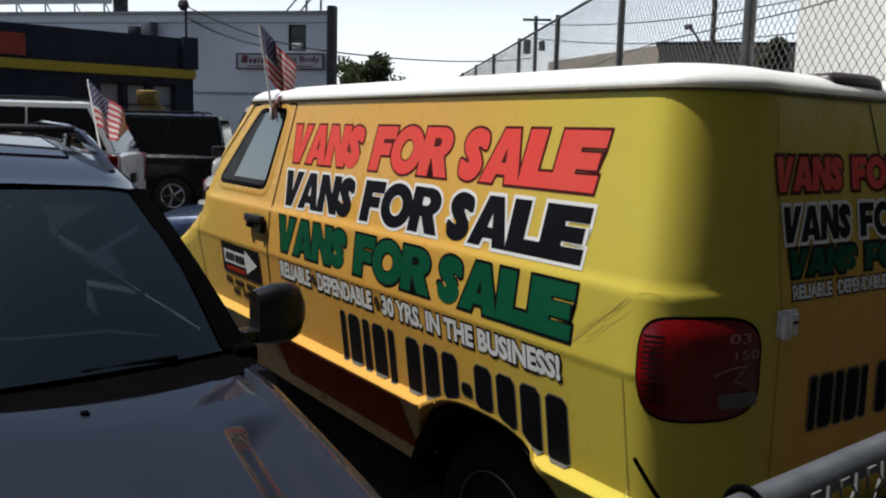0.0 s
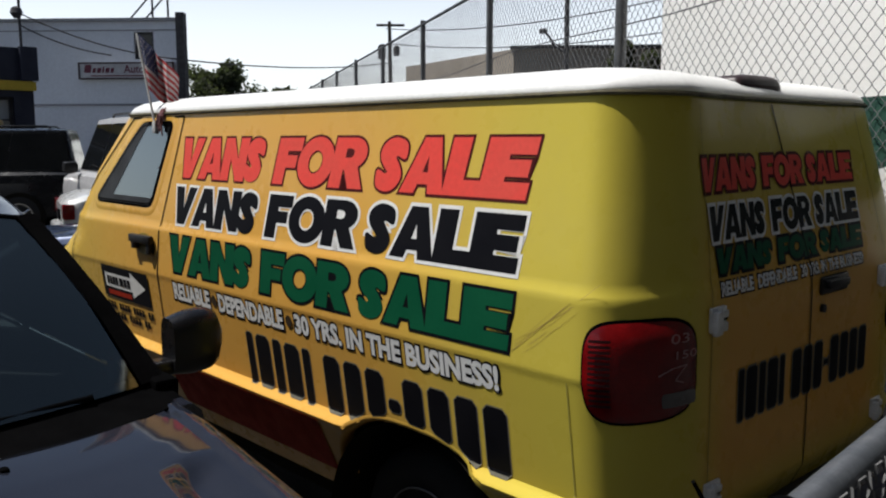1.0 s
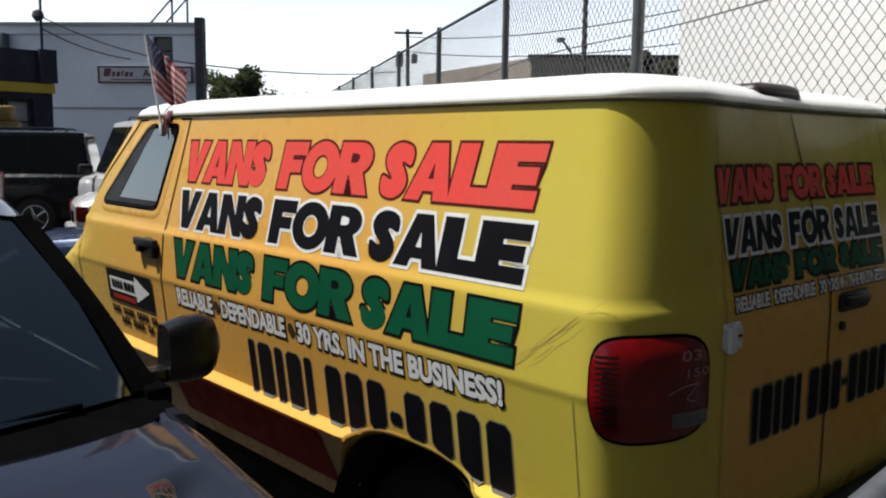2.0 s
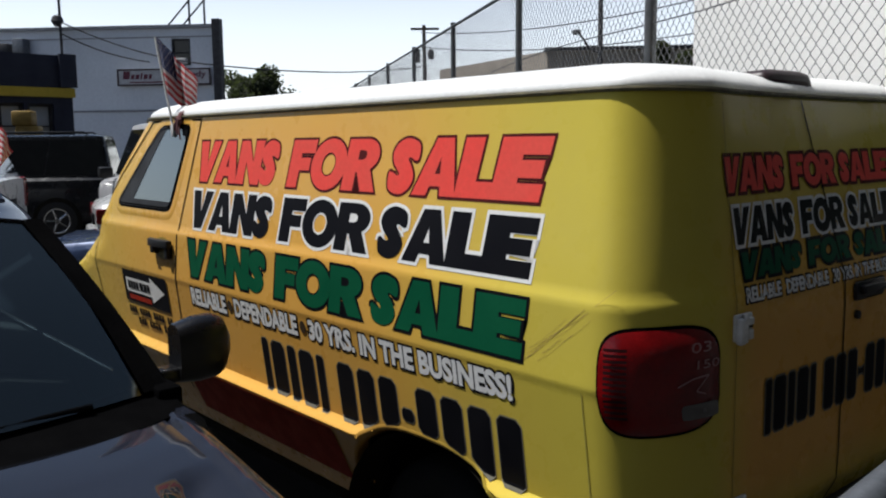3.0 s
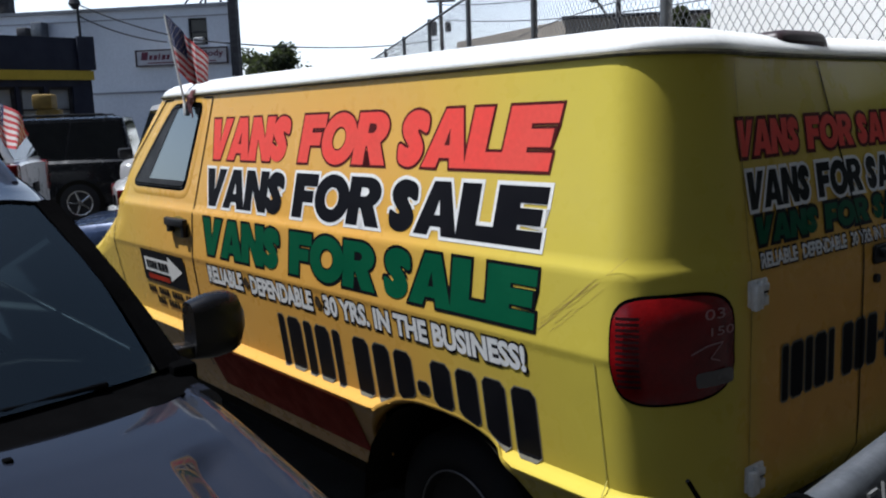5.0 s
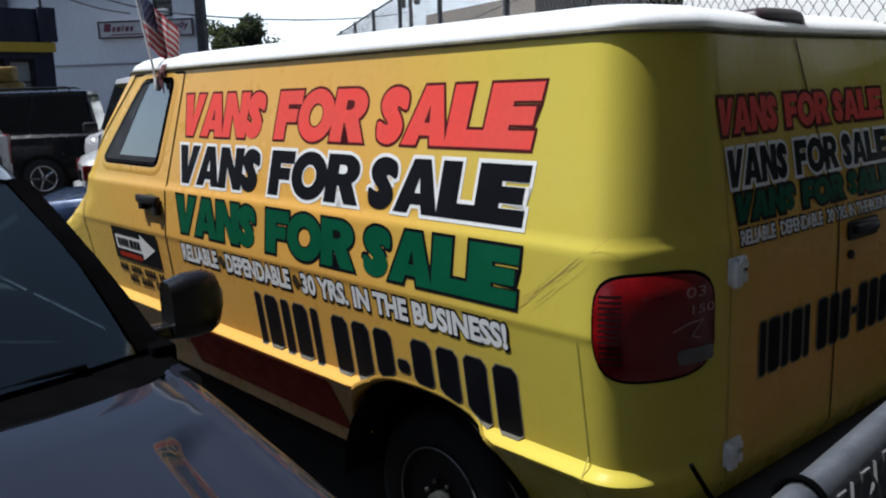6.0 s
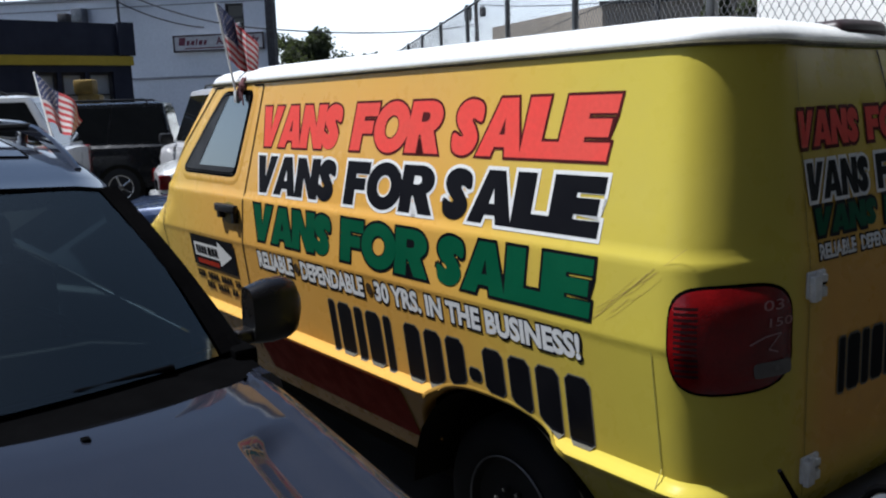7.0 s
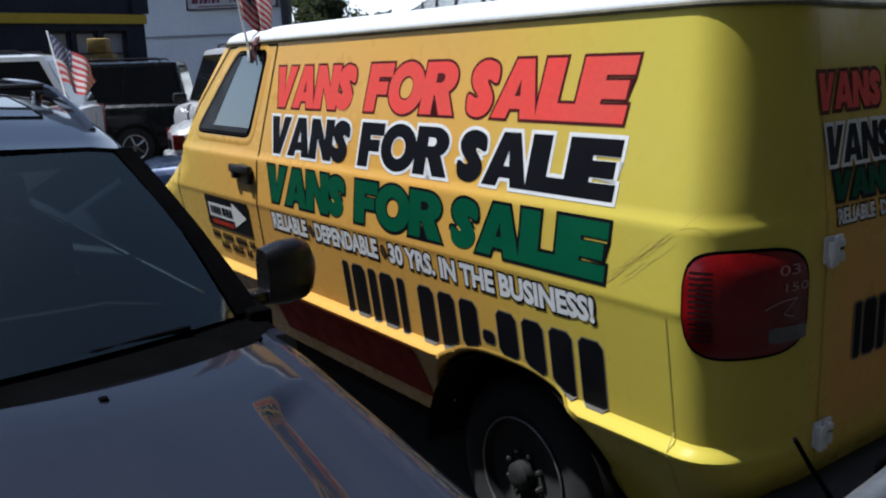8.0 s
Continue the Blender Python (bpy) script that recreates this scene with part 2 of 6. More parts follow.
def rounded(pts, r, n=3):
    """The closed outline pts with its corners cut by short curves."""
    out = []
    for i in range(len(pts)):
        a, p, b = Vector(pts[i - 1]), Vector(pts[i]), Vector(pts[(i + 1) % len(pts)])
        ra, rb = min(r, (a - p).length * 0.48), min(r, (b - p).length * 0.48)
        s, e = p + (a - p).normalized() * ra, p + (b - p).normalized() * rb
        out += [tuple(s.lerp(p, k / n).lerp(p.lerp(e, k / n), k / n)) for k in range(n + 1)]
    return out


S_BODY = [(0.64, 0.90), (0.66, 0.57), (0.43, 0.70), (0.38, 0.63), (0.51, 0.50), (0.63, 0.30), (0.55, 0.09), (0.38, -0.01), (0.19, 0.0), (0.02, 0.08), (-0.03, 0.43), (0.20, 0.30), (0.27, 0.34), (0.23, 0.40), (0.06, 0.55), (-0.01, 0.73), (0.06, 0.91), (0.25, 1.01), (0.45, 0.99)]
GLYPH = {
    "V": (0.92, [(0, 1), (0.35, 1), (0.45, 0.42), (0.62, 1), (0.94, 1), (0.56, 0), (0.22, 0)], []),
    "A": (0.98, [(0, 0), (0.34, 1), (0.70, 1), (0.98, 0), (0.66, 0), (0.62, 0.17), (0.37, 0.17), (0.32, 0)], [[(0.43, 0.37), (0.57, 0.37), (0.51, 0.68)]]),
    "N": (0.95, [(0, 0), (0, 1), (0.33, 1), (0.62, 0.5), (0.62, 1), (0.95, 1), (0.95, 0), (0.64, 0), (0.32, 0.52), (0.32, 0)], []),
    "S": (0.67, rounded(S_BODY, 0.13), []),
    "F": (0.72, [(0, 0), (0, 1), (0.74, 1), (0.74, 0.74), (0.32, 0.74), (0.32, 0.62), (0.64, 0.62), (0.64, 0.37), (0.32, 0.37), (0.32, 0)], []),
    "O": (1.02, arc(0.51, 0.5, 0.52, 0.52, 0, 351, 39), [arc(0.51, 0.5, 0.21, 0.25, 0, 348, 29)]),
    "R": (0.88, [(0, 0), (0, 1), (0.46, 1)] + arc(0.5, 0.70, 0.36, 0.30, 85, -60, 10) + [(0.90, 0), (0.55, 0), (0.36, 0.37), (0.31, 0.37), (0.31, 0)], [[(0.31, 0.6), (0.31, 0.8)] + arc(0.44, 0.70, 0.1, 0.1, 90, -90, 6)]),
    "L": (0.75, [(0, 0), (0, 1), (0.38, 1), (0.38, 0.26), (0.8, 0.26), (0.8, 0)], []),
    "E": (0.90, [(0, 0), (0, 1), (0.92, 1), (0.92, 0.74), (0.44, 0.74), (0.44, 0.63), (0.86, 0.63), (0.86, 0.37), (0.44, 0.37), (0.44, 0.26), (0.92, 0.26), (0.92, 0)], []),
}


def grown(pts, d):
    """The closed outline pts moved outwards by d, with cut mitres."""
    area = sum(a[0] * b[1] - b[0] * a[1] for a, b in zip(pts, pts[1:] + pts[:1]))
    s = 1 if area > 0 else -1
    out = []
    n = len(pts)
    for i in range(n):
        a, p, b = pts[i - 1], pts[i], pts[(i + 1) % n]
        n1 = Vector((p[1] - a[1], a[0] - p[0])) * s
        n2 = Vector((b[1] - p[1], p[0] - b[0])) * s
        if n1.length < 1e-9 or n2.length < 1e-9:
            out.append(p)
            continue
        n1.normalize(), n2.normalize()
        k = n1 + n2
        k = k / max(k.length_squared / 2, 0.55)
        out.append((p[0] + k.x * d, p[1] + k.y * d))
    return out


def word(bm, text, x0, x1, z0, z1, fn, grow=0.0, shear=0.16, tight=1.0, lift=0.0):
    """The letters of a word, between x0 and x1 and z0 and z1, laid down by fn(x, z, lift)."""
    h = z1 - z0
    total = sum(GLYPH[c][0] for c in text[:-1]) * tight + GLYPH[text[-1]][0] + shear
    k = (x1 - x0) / total
    cx = 0.0
    for i, c in enumerate(text):
        w, pts, holes = GLYPH[c]
        place = lambda u, v: (x0 + (cx + u + shear * v) * k, z0 + v * h)
        o = [place(*p) for p in pts]
        hs = [[place(*p) for p in q] for q in holes]
        if grow:
            o = grown(o, grow)
            hs = [grown(q, -grow * 0.6) for q in hs] if c == "O" or grow < 0.005 else []
        prism(bm, o, lambda u, v: fn(u, v, lift + 0.0002 * (i % 2)), hs)
        cx += w * tight


def type_mesh(text, fn, x0, x1, z0, z1, bold=0.0, lift=0.0):
    """Words in the built-in font, fitted into a box and laid down by fn(x, z, lift)."""
    cu = bpy.data.curves.new("type", 'FONT')
    cu.body = text
    cu.offset = bold
    cu.resolution_u = 3
    ob = new("type", cu)
    me = bpy.data.meshes.new_from_object(ob.evaluated_get(bpy.context.evaluated_depsgraph_get()))
    bpy.data.objects.remove(ob)
    co = [v.co.copy() for v in me.vertices]
    lx, hx = min(c.x for c in co), max(c.x for c in co)
    lz, hz = min(c.y for c in co), max(c.y for c in co)
    bm = bmesh.new()
    vs = [bm.verts.new(fn(x0 + (c.x - lx) / (hx - lx) * (x1 - x0), z0 + (c.y - lz) / (hz - lz) * (z1 - z0), lift)) for c in co]
    for p in me.polygons:
        try:
            bm.faces.new([vs[i] for i in p.vertices])
        except ValueError:
            pass
    bpy.data.meshes.remove(me)
    return bm

# ---- ground ----
ASPHALT = surface("asphalt", (0.034, 0.033, 0.032), (0.025, 0.025, 0.024), rough=0.85, scale=1.5, fine=90, bump=0.5)
CONCRETE = surface("concrete", (0.034, 0.033, 0.031), (0.025, 0.024, 0.023), rough=0.85, scale=2, fine=60, bump=0.3)
bm = bmesh.new()
loft(bm, [[(-900, y, 0), (900, y, 0)] for y in (-900, -60, -10, 10, 60, 900)], closed=False)
structure("ground", bm, ASPHALT, "dark asphalt of the car lot and street")
structure("pavement", B(0.62, 3.2, -40, 40, 0.004, 0.12, bevel=0.01), CONCRETE, "dark worn concrete pavement along the car lot")

# ---- the van ----
VAN = thing("cargo_van", pose(-2.45, 1.0, 0), "yellow and orange wrapped cargo van with white roof and sale lettering", "van")
V0 = Vector((-2.45, 1.0, 0))
MID = 0.955                                  # the van's middle line
GUT = 1.878                                  # height of the drip rail
AXLE_R, AXLE_F = -0.89, -4.13
SIDE = [(0.42, 0.165), (0.50, 0.122), (0.62, 0.068), (0.715, 0.027), (0.735, 0.012), (0.745, 0.010), (0.755, 0.018), (0.764, 0.033), (0.778, 0.044), (1.122, 0.0005), (1.13, -0.002), (1.14, -0.002), (1.30, 0.0), (1.345, 0.001), (1.358, 0.005), (1.372, 0.012), (GUT, 0.088)]
REAR = [(0.42, -0.10), (0.60, -0.05), (0.70, 0.0), (1.25, 0.0), (1.345, -0.004), (1.372, -0.014), (GUT, -0.145)]
POST_X = [(0.42, -0.10), (0.60, -0.05), (0.70, 0.0), (1.25, 0.0), (1.345, -0.004), (1.372, -0.010), (GUT, -0.072)]
FRONT = [(0.42, -4.85), (0.60, -4.95), (0.85, -4.95), (1.00, -4.72), (1.08, -4.50), (1.16, -4.30), (1.25, -4.11), (1.33, -3.96), (1.40, -3.86), (GUT, -3.22)]


def side_y(z):
    return interp(z, SIDE)


def rear_x(z, y=1.0):
    """The rear face: between the corner posts the doors' upper panels lean in more."""
    post, mid = interp(z, POST_X), interp(z, REAR)
    across = y
    y = min(y, 2 * MID - y)
    knots = rear_knots(z)
    f = interp(y, [(knots[0], 0.0), (knots[1], 0.42), (0.75, 0.88), (MID, 1.0)])
    return post + (mid - post) * f + far_lean(z, across)


def far_lean(z, y):
    """The far corner leans in a little more than the near one."""
    return interp(z, [(1.345, 0.0), (GUT, -0.065)]) * min(1.0, max(0.0, (y - MID) / 0.6))


def rear_knots(z):
    """Where across the rear face the corner's rounding ends, and where the doors begin."""
    a = side_y(z) + tail(z)[1]
    return a, a + 0.13


def arch(x):
    """Height of the body's lower edge: the sill, or the wheel arches."""
    lo = 0.42
    for ax in (AXLE_R, AXLE_F):
        d = abs(x - ax) / 0.465
        if d < 1:
            lo = max(lo, 0.37 + 0.45 * (1 - d ** 2.6) ** (1 / 2.6))
    return lo


def tail(z):
    """How far the rear corner is rounded, along and across, at the height z: tighter towards the roof."""
    return interp(z, [(1.30, 0.18), (1.45, 0.165), (GUT, 0.145)]), interp(z, [(1.30, 0.33), (1.45, 0.30), (GUT, 0.26)])


def nose(z):
    """How far the front corner is rounded, along and across, at the height z."""
    return interp(z, [(1.10, 0.70), (1.26, 0.62), (1.36, 0.42), (1.60, 0.24), (GUT, 0.20)]), interp(z, [(1.10, 0.75), (1.36, 0.55), (GUT, 0.42)])


def van_plan(z, n_corner=12):
    """Half of the outline at the height z, from the front's middle along the driver's side to the rear's middle."""
    ys, xr, xf = side_y(z), interp(z, POST_X), interp(z, FRONT)
    fa, fb = nose(z)
    pts = [(xf, MID), (xf, ys + fb + 0.02)]
    for i in range(1, 9):
        a = math.pi / 2 * i / 8
        pts.append((xf + fa * (1 - math.cos(a) ** 0.9) if i < 8 else xf + fa, ys + fb * (1 - math.sin(a) ** 0.9)))
    xs = [-4.5 + 0.05 * i for i in range(17)] + [-3.6, -3.4, -3.1, -2.9, -2.7, -2.5, -2.2, -1.9, -1.7] + [-1.6 + 0.04 * i for i in range(34)]
    ra, rb = tail(z)
    lim0, lim1 = xf + fa, xr - ra
    for x in xs:
        pts.append((lim0 + (lim1 - lim0) * (x + 4.5) / (4.5 - 0.28), ys))
    # the rear corner, a long curve into the doors
    for i in range(1, n_corner + 1):
        a = math.pi / 2 * i / n_corner
        pts.append((xr - ra + ra * math.sin(a) ** 0.92, ys + rb * (1 - math.cos(a) ** 0.92)))
    pts += [(rear_x(z, y), y) for y in (rear_knots(z)[1], 0.75, MID)]
    return pts


LEVELS = [0.42, 0.46, 0.50, 0.58, 0.66, 0.70, 0.715, 0.727, 0.735, 0.745, 0.755, 0.764, 0.778, 0.80, 0.83, 0.87, 0.92, 1.0, 1.06, 1.10, 1.122, 1.13, 1.14, 1.16, 1.2, 1.25, 1.30, 1.33, 1.345, 1.358, 1.372, 1.39, 1.46, 1.6, 1.75, 1.85, GUT]


def van_rings(levels):
    rings = []
    for z in levels:
        half = [(p, q, r[0]) for (p, q), r in zip(van_plan(z), van_plan(0.80))]
        ring = []
        for side in (0, 1):
            pp = half if side == 0 else half[::-1]
            for x, y, xr in pp:
                zz = z
                lo = arch(xr)
                if z < lo + 0.012 and y < 0.2:
                    zz = lo + 0.012 * (z - 0.42) / (lo + 0.012 - 0.42) if lo > 0.42 else z
                    y += side_y(zz) - side_y(z)
                    x = xr if lo > 0.42 else x
                ring.append((x, y, zz) if side == 0 else (x + far_lean(zz, 2 * MID - y), 2 * MID - y, zz))
        rings.append([Vector(p) - V0 for p in ring])
    return rings


bm = bmesh.new()
loft(bm, van_rings(LEVELS), cap=False)
part("body", bm, WRAP, VAN, "", angle=28)

# rolled lips of the wheel arches
for ax in (AXLE_R, AXLE_F):
    bm = bmesh.new()
    rings = []
    for i in range(33):
        a = math.pi * (1 - i / 32)
        x = ax + 0.462 * math.copysign(abs(math.cos(a)) ** 0.7, math.cos(a))
        z = max(arch(x), 0.50)
        y = side_y(z)
        out = Vector((math.cos(a), 0, math.sin(a)))
        rings.append([Vector((x, y + d, z)) + out * o - V0 for d, o in ((-0.0015, 0.014), (-0.0025, 0.004), (0.001, -0.004), (0.010, -0.010), (0.05, -0.016))])
    loft(bm, rings, closed=False)
    part("arch_lip", bm, WRAP, VAN, "rolled lip of the wheel arch")

# roof: a shallow crown over the drip rail
bm = bmesh.new()
rings = []
for z, ins in ((GUT - 0.004, 0.004), (GUT + 0.014, 0.0), (GUT + 0.033, 0.012), (GUT + 0.052, 0.04), (GUT + 0.068, 0.10), (GUT + 0.083, 0.22), (GUT + 0.100, 0.42), (GUT + 0.112, 0.70)):
    half = van_plan(GUT)
    ring = []
    cx = -1.6
    for side in (0, 1):
        for x, y in (half if side == 0 else half[::-1]):
            kx = 1 - ins / 1.6
            if x < cx:
                kx = 1 - (ins * 1.25 + max(0, z - GUT - 0.02) * 0.4) / 1.6
            yy = MID + (y - MID) * (1 - ins / 0.92)
            ring.append(Vector((cx + (x - cx) * kx + (far_lean(GUT, 2 * MID - yy) if side else 0), yy if side == 0 else 2 * MID - yy, z)) - V0)
    rings.append(ring)
loft(bm, rings)
part("roof", bm, WHITE_PAINT, VAN, "white painted steel roof with rounded edges", angle=80)

# drip rail
bm = bmesh.new()
half = van_plan(GUT)
for side in (0, 1):
    line = [Vector((x + (far_lean(GUT, 2 * MID - y) if side else 0), y if side == 0 else 2 * MID - y, GUT)) - V0 for x, y in half]
    prof = []
    for i, p in enumerate(line):
        a, b = line[max(i - 1, 0)], line[min(i + 1, len(line) - 1)]
        d = (b - a).normalized()
        nrm = Vector((d.y, -d.x, 0)) * (1 if side == 0 else -1)
        prof.append([p + nrm * o + Vector((0, 0, h)) for o, h in ((-0.008, -0.007), (0.008, -0.007), (0.012, 0.000), (0.010, 0.006), (-0.008, 0.006))])
    loft(bm, prof)
part("drip_rail", bm, surface("dirty_drip_rail", (0.16, 0.14, 0.07), (0.09, 0.08, 0.05), rough=0.6, scale=20), VAN, "dirty drip rail round the roof")


def on_side(x, z, lift=0.0):
    y = side_y(z)
    (fa, fb), xf = nose(z), interp(z, FRONT)
    if x < xf + fa:
        c = max(0.0, 1 - (x - xf) / fa) ** (1 / 0.9)
        y += fb * (1 - max(0.0, 1 - c * c) ** 0.45)
    return Vector((x, y - 0.0008 - lift, z)) - V0


def on_rear(y, z, lift=0.0):
    return Vector((rear_x(z, y) + 0.0022 + lift, y, z)) - V0


def strip(bm, fn, pts, w, lift=0.001):
    """A flat strip of the width w along points of a surface."""
    for (a, b), (c, d) in zip(pts, pts[1:]):
        dx, dz = c - a, d - b
        l = math.hypot(dx, dz)
        ux, uz = -dz / l * w / 2, dx / l * w / 2
        q = [bm.verts.new(fn(a + ux, b + uz, lift)), bm.verts.new(fn(c + ux, d + uz, lift)), bm.verts.new(fn(c - ux, d - uz, lift)), bm.verts.new(fn(a - ux, b - uz, lift))]
        bm.faces.new(q)


def dense(pts, n=8):
    out = []
    for (a, b), (c, d) in zip(pts, pts[1:]):
        out += [(a + (c - a) * i / n, b + (d - b) * i / n) for i in range(n)]
    return out + [pts[-1]]


# front door of the driver's side
DOOR = [(-2.47, 1.862), (-2.60, 1.372), (-2.64, 1.10), (-2.66, 0.60)]
bm = bmesh.new()
strip(bm, on_side, dense(DOOR), 0.011)
strip(bm, on_side, dense([(-3.00, 1.862), (-3.66, 1.372), (-3.70, 1.10), (-3.66, 0.85), (-3.62, 0.60)]), 0.009)
strip(bm, on_side, dense([(-2.47, 1.862), (-3.00, 1.862)]), 0.008)
gap = part("door", bm, DARK_GAP, VAN, "driver's door with black handle and tinted window", smooth=False)
# its window, in a rubber frame inside a pressed bead
WIN = [(-2.565, 1.838), (-2.89, 1.838), (-3.04, 1.73), (-3.36, 1.470), (-3.345, 1.445), (-2.75, 1.443), (-2.71, 1.46)]
WIN = smooth_loop(WIN, 0.045, 4)
bm = bmesh.new()
outer, inner = grown(WIN, 0.006), grown(WIN, -0.016)
n = len(WIN)
for i in range(n):
    j = (i + 1) % n
    q = [on_side(*outer[i], 0.003), on_side(*outer[j], 0.003), on_side(*inner[j], 0.006), on_side(*inner[i], 0.006)]
    bm.faces.new([bm.verts.new(p) for p in q])
part("window_frame", bm, RUBBER, gap, "black rubber window frame", smooth=False)
bm = bmesh.new()
bead = []
for off, up in ((0.046, -0.001), (0.036, 0.0012), (0.026, 0.0022), (0.016, 0.0024), (0.006, 0.002)):
    bead.append([on_side(*q, up) for q in grown(WIN, off)])
loft(bm, bead, cap=False)
part("window_bead", bm, WRAP, gap, "yellow pressed bead round the window")
bm = bmesh.new()
prism(bm, grown(WIN, -0.010), lambda u, v: on_side(u, v, 0.0035))
DOOR_GLASS = surface("dark_side_glass", (0.012, 0.014, 0.016), (0.016, 0.018, 0.02), rough=0.015, rough2=0.025, ior=2.1)
DOOR_GLASS.node_tree.nodes["Principled BSDF"].inputs["Specular Tint"].default_value = (0.66, 0.88, 1.0, 1)
part("window", bm, DOOR_GLASS, gap, "tinted side window", smooth=False)
bm = bmesh.new()
prism(bm, [(-3.36, 1.470), (-3.04, 1.73), (-2.89, 1.835), (-2.82, 1.835), (-2.93, 1.73), (-3.16, 1.485), (-2.725, 1.485), (-2.74, 1.45), (-3.33, 1.45)], lambda u, v: on_side(u, v, 0.005))
part("vent_pillar", bm, BLACK_PLASTIC, gap, "", smooth=False)
# handle
bm = bmesh.new()
prism(bm, arc(-2.755, 1.268, 0.105, 0.052, 0, 350, 24), lambda u, v: on_side(u, v, 0.003))
part("handle_cup", bm, surface("shaded_yellow_cup", (0.30, 0.22, 0.03), (0.25, 0.18, 0.03), rough=0.4), gap, "", smooth=False)
bm = bmesh.new()
box(bm, -2.875, -2.65, -0.034, -0.004, 1.272, 1.312, bevel=0.008)
box(bm, -2.855, -2.815, -0.030, 0.0, 1.242, 1.295, bevel=0.005)
box(bm, -2.70, -2.665, -0.026, 0.0, 1.225, 1.29, bevel=0.005)
bmesh.ops.translate(bm, verts=bm.verts, vec=-V0)
part("handle", bm, BLACK_PLASTIC, gap, "black door handle")

# fuel and panel seams of the driver's side and the rear quarter
bm = bmesh.new()
strip(bm, on_side, dense([(-0.205, 1.12), (-0.20, 0.75), (-0.20, 0.62)]), 0.0035)
part("panel_seam", bm, surface("seam_shade", (0.36, 0.31, 0.05), (0.3, 0.26, 0.05), rough=0.6), VAN, smooth=False)

INK_BROWN = surface("brown_vinyl", (0.05, 0.03, 0.012), (0.035, 0.022, 0.01), rough=0.45)
# lettering of the driver's side
ROWS_SIDE = ((1.592, 1.762, INK_RED, INK_MAROON, 0.0, 0.0105, 0.17), (1.388, 1.548, INK_BLACK, INK_WHITE, -0.02, 0.0135, 0.10), (1.17, 1.331, INK_GREEN, INK_BLACK, -0.035, 0.012, 0.10))
WORDS = (("VANS", -2.47, -1.75), ("FOR", -1.692, -1.105), ("SALE", -1.068, -0.365))
for z0, z1, ink, rim, dx, g, lean in ROWS_SIDE:
    b_rim, b_ink = bmesh.new(), bmesh.new()
    for i, (w, x0, x1) in enumerate(WORDS):
        word(b_rim, w, x0 + dx, x1 + dx, z0, z1, on_side, grow=g, shear=lean, lift=0.0004)
        word(b_ink, w, x0 + dx, x1 + dx, z0, z1, on_side, grow=0.002, shear=lean, lift=0.001)
    r = part("lettering", b_rim, rim, VAN, "", smooth=False)
    part("lettering_face", b_ink, ink, r, "", smooth=False)

for words, x0, x1 in (("RELIABLE", -2.485, -2.15), ("DEPENDABLE", -2.075, -1.58), ("30 YRS. IN THE BUSINESS!", -1.50, -0.455)):
    r = part("lettering", type_mesh(words, on_side, x0 - 0.009, x1 + 0.009, 1.031, 1.125, bold=0.105, lift=0.0008), INK_BLACK, VAN, smooth=False)
    part("lettering_face", type_mesh(words, on_side, x0, x1, 1.039, 1.117, bold=0.045, lift=0.0014), INK_WHITE, r, smooth=False)
for x in (-2.113, -1.538):
    bm = bmesh.new()
    prism(bm, arc(x, 1.080, 0.021, 0.024, 0, 345, 16), lambda u, v: on_side(u, v, 0.002))
    part("bullet", bm, INK_BROWN, VAN, smooth=False)


def bars(fn, spans, z0, z1, ink, rim, g, floor=None):
    """A row of upright bars, one for each figure, with a pale rim; they end above floor(x)."""
    for x0, x1, k0, k1 in spans:
        a, b = bmesh.new(), bmesh.new()
        c = 0.18 * (x1 - x0)
        za, zb = (max(z0 + k0, floor(x) + 0.016) if floor else z0 + k0 for x in (x0, x1))
        o = [(x0 + c, za), (x1 - c, zb), (x1, zb + c), (x1, z1 - k1 - c), (x1 - c, z1 - k1), (x0 + c, z1 - k1), (x0, z1 - k1 - c), (x0, za + c)]
        prism(a, grown(o, g), lambda u, v: fn(u, v, 0.0004))
        prism(b, o, lambda u, v: fn(u, v, 0.001))
        r = part("figure_bar", a, rim, VAN, "", smooth=False)
        part("face", b, ink, r, "", smooth=False)


def figure_spans(x0, x1):
    """Brackets, figures, a gap, figures, a dash and figures over one length."""
    pat = [0.05, 0.105, 0.06, 0.105, 0.05, -0.045, 0.1, 0.1, 0.1, -0.055, 0.1, 0.1, 0.1, 0.1]
    gapw = 0.012
    total = sum(abs(p) for p in pat) + gapw * len(pat)
    k = (x1 - x0) / total
    out, x = [], x0
    for i, p in enumerate(pat):
        w = abs(p) * k
        if p == -0.055:
            out.append((x, x + w, 0.085, 0.085))
        elif p > 0:
            out.append((x + w * 0.07, x + w * 0.93, 0, 0))
        x += w + gapw * k
    return out


bars(on_side, figure_spans(-1.885, -0.415), 0.772, 0.985, INK_BLACK, INK_GREY, 0.004, floor=arch)

# scuffs behind the last letters
SCUFF = surface("brown_scuff", (0.42, 0.30, 0.06), (0.36, 0.25, 0.06), rough=0.7)
rng = random.Random(11)
for k in range(11):
    x, z = -0.43 + 0.017 * k + rng.uniform(-0.015, 0.015), 1.15 + 0.011 * k + rng.uniform(-0.03, 0.03)
    l = rng.uniform(0.06, 0.17)
    bm = bmesh.new()
    strip(bm, on_side, [(x, z), (x + l * 0.35, z + l * 0.22), (x + l * 0.7, z + l * 0.5), (x + l, z + l * 0.75)], rng.uniform(0.0008, 0.0017), 0.0)
    part("scuff", bm, SCUFF, VAN, smooth=False)

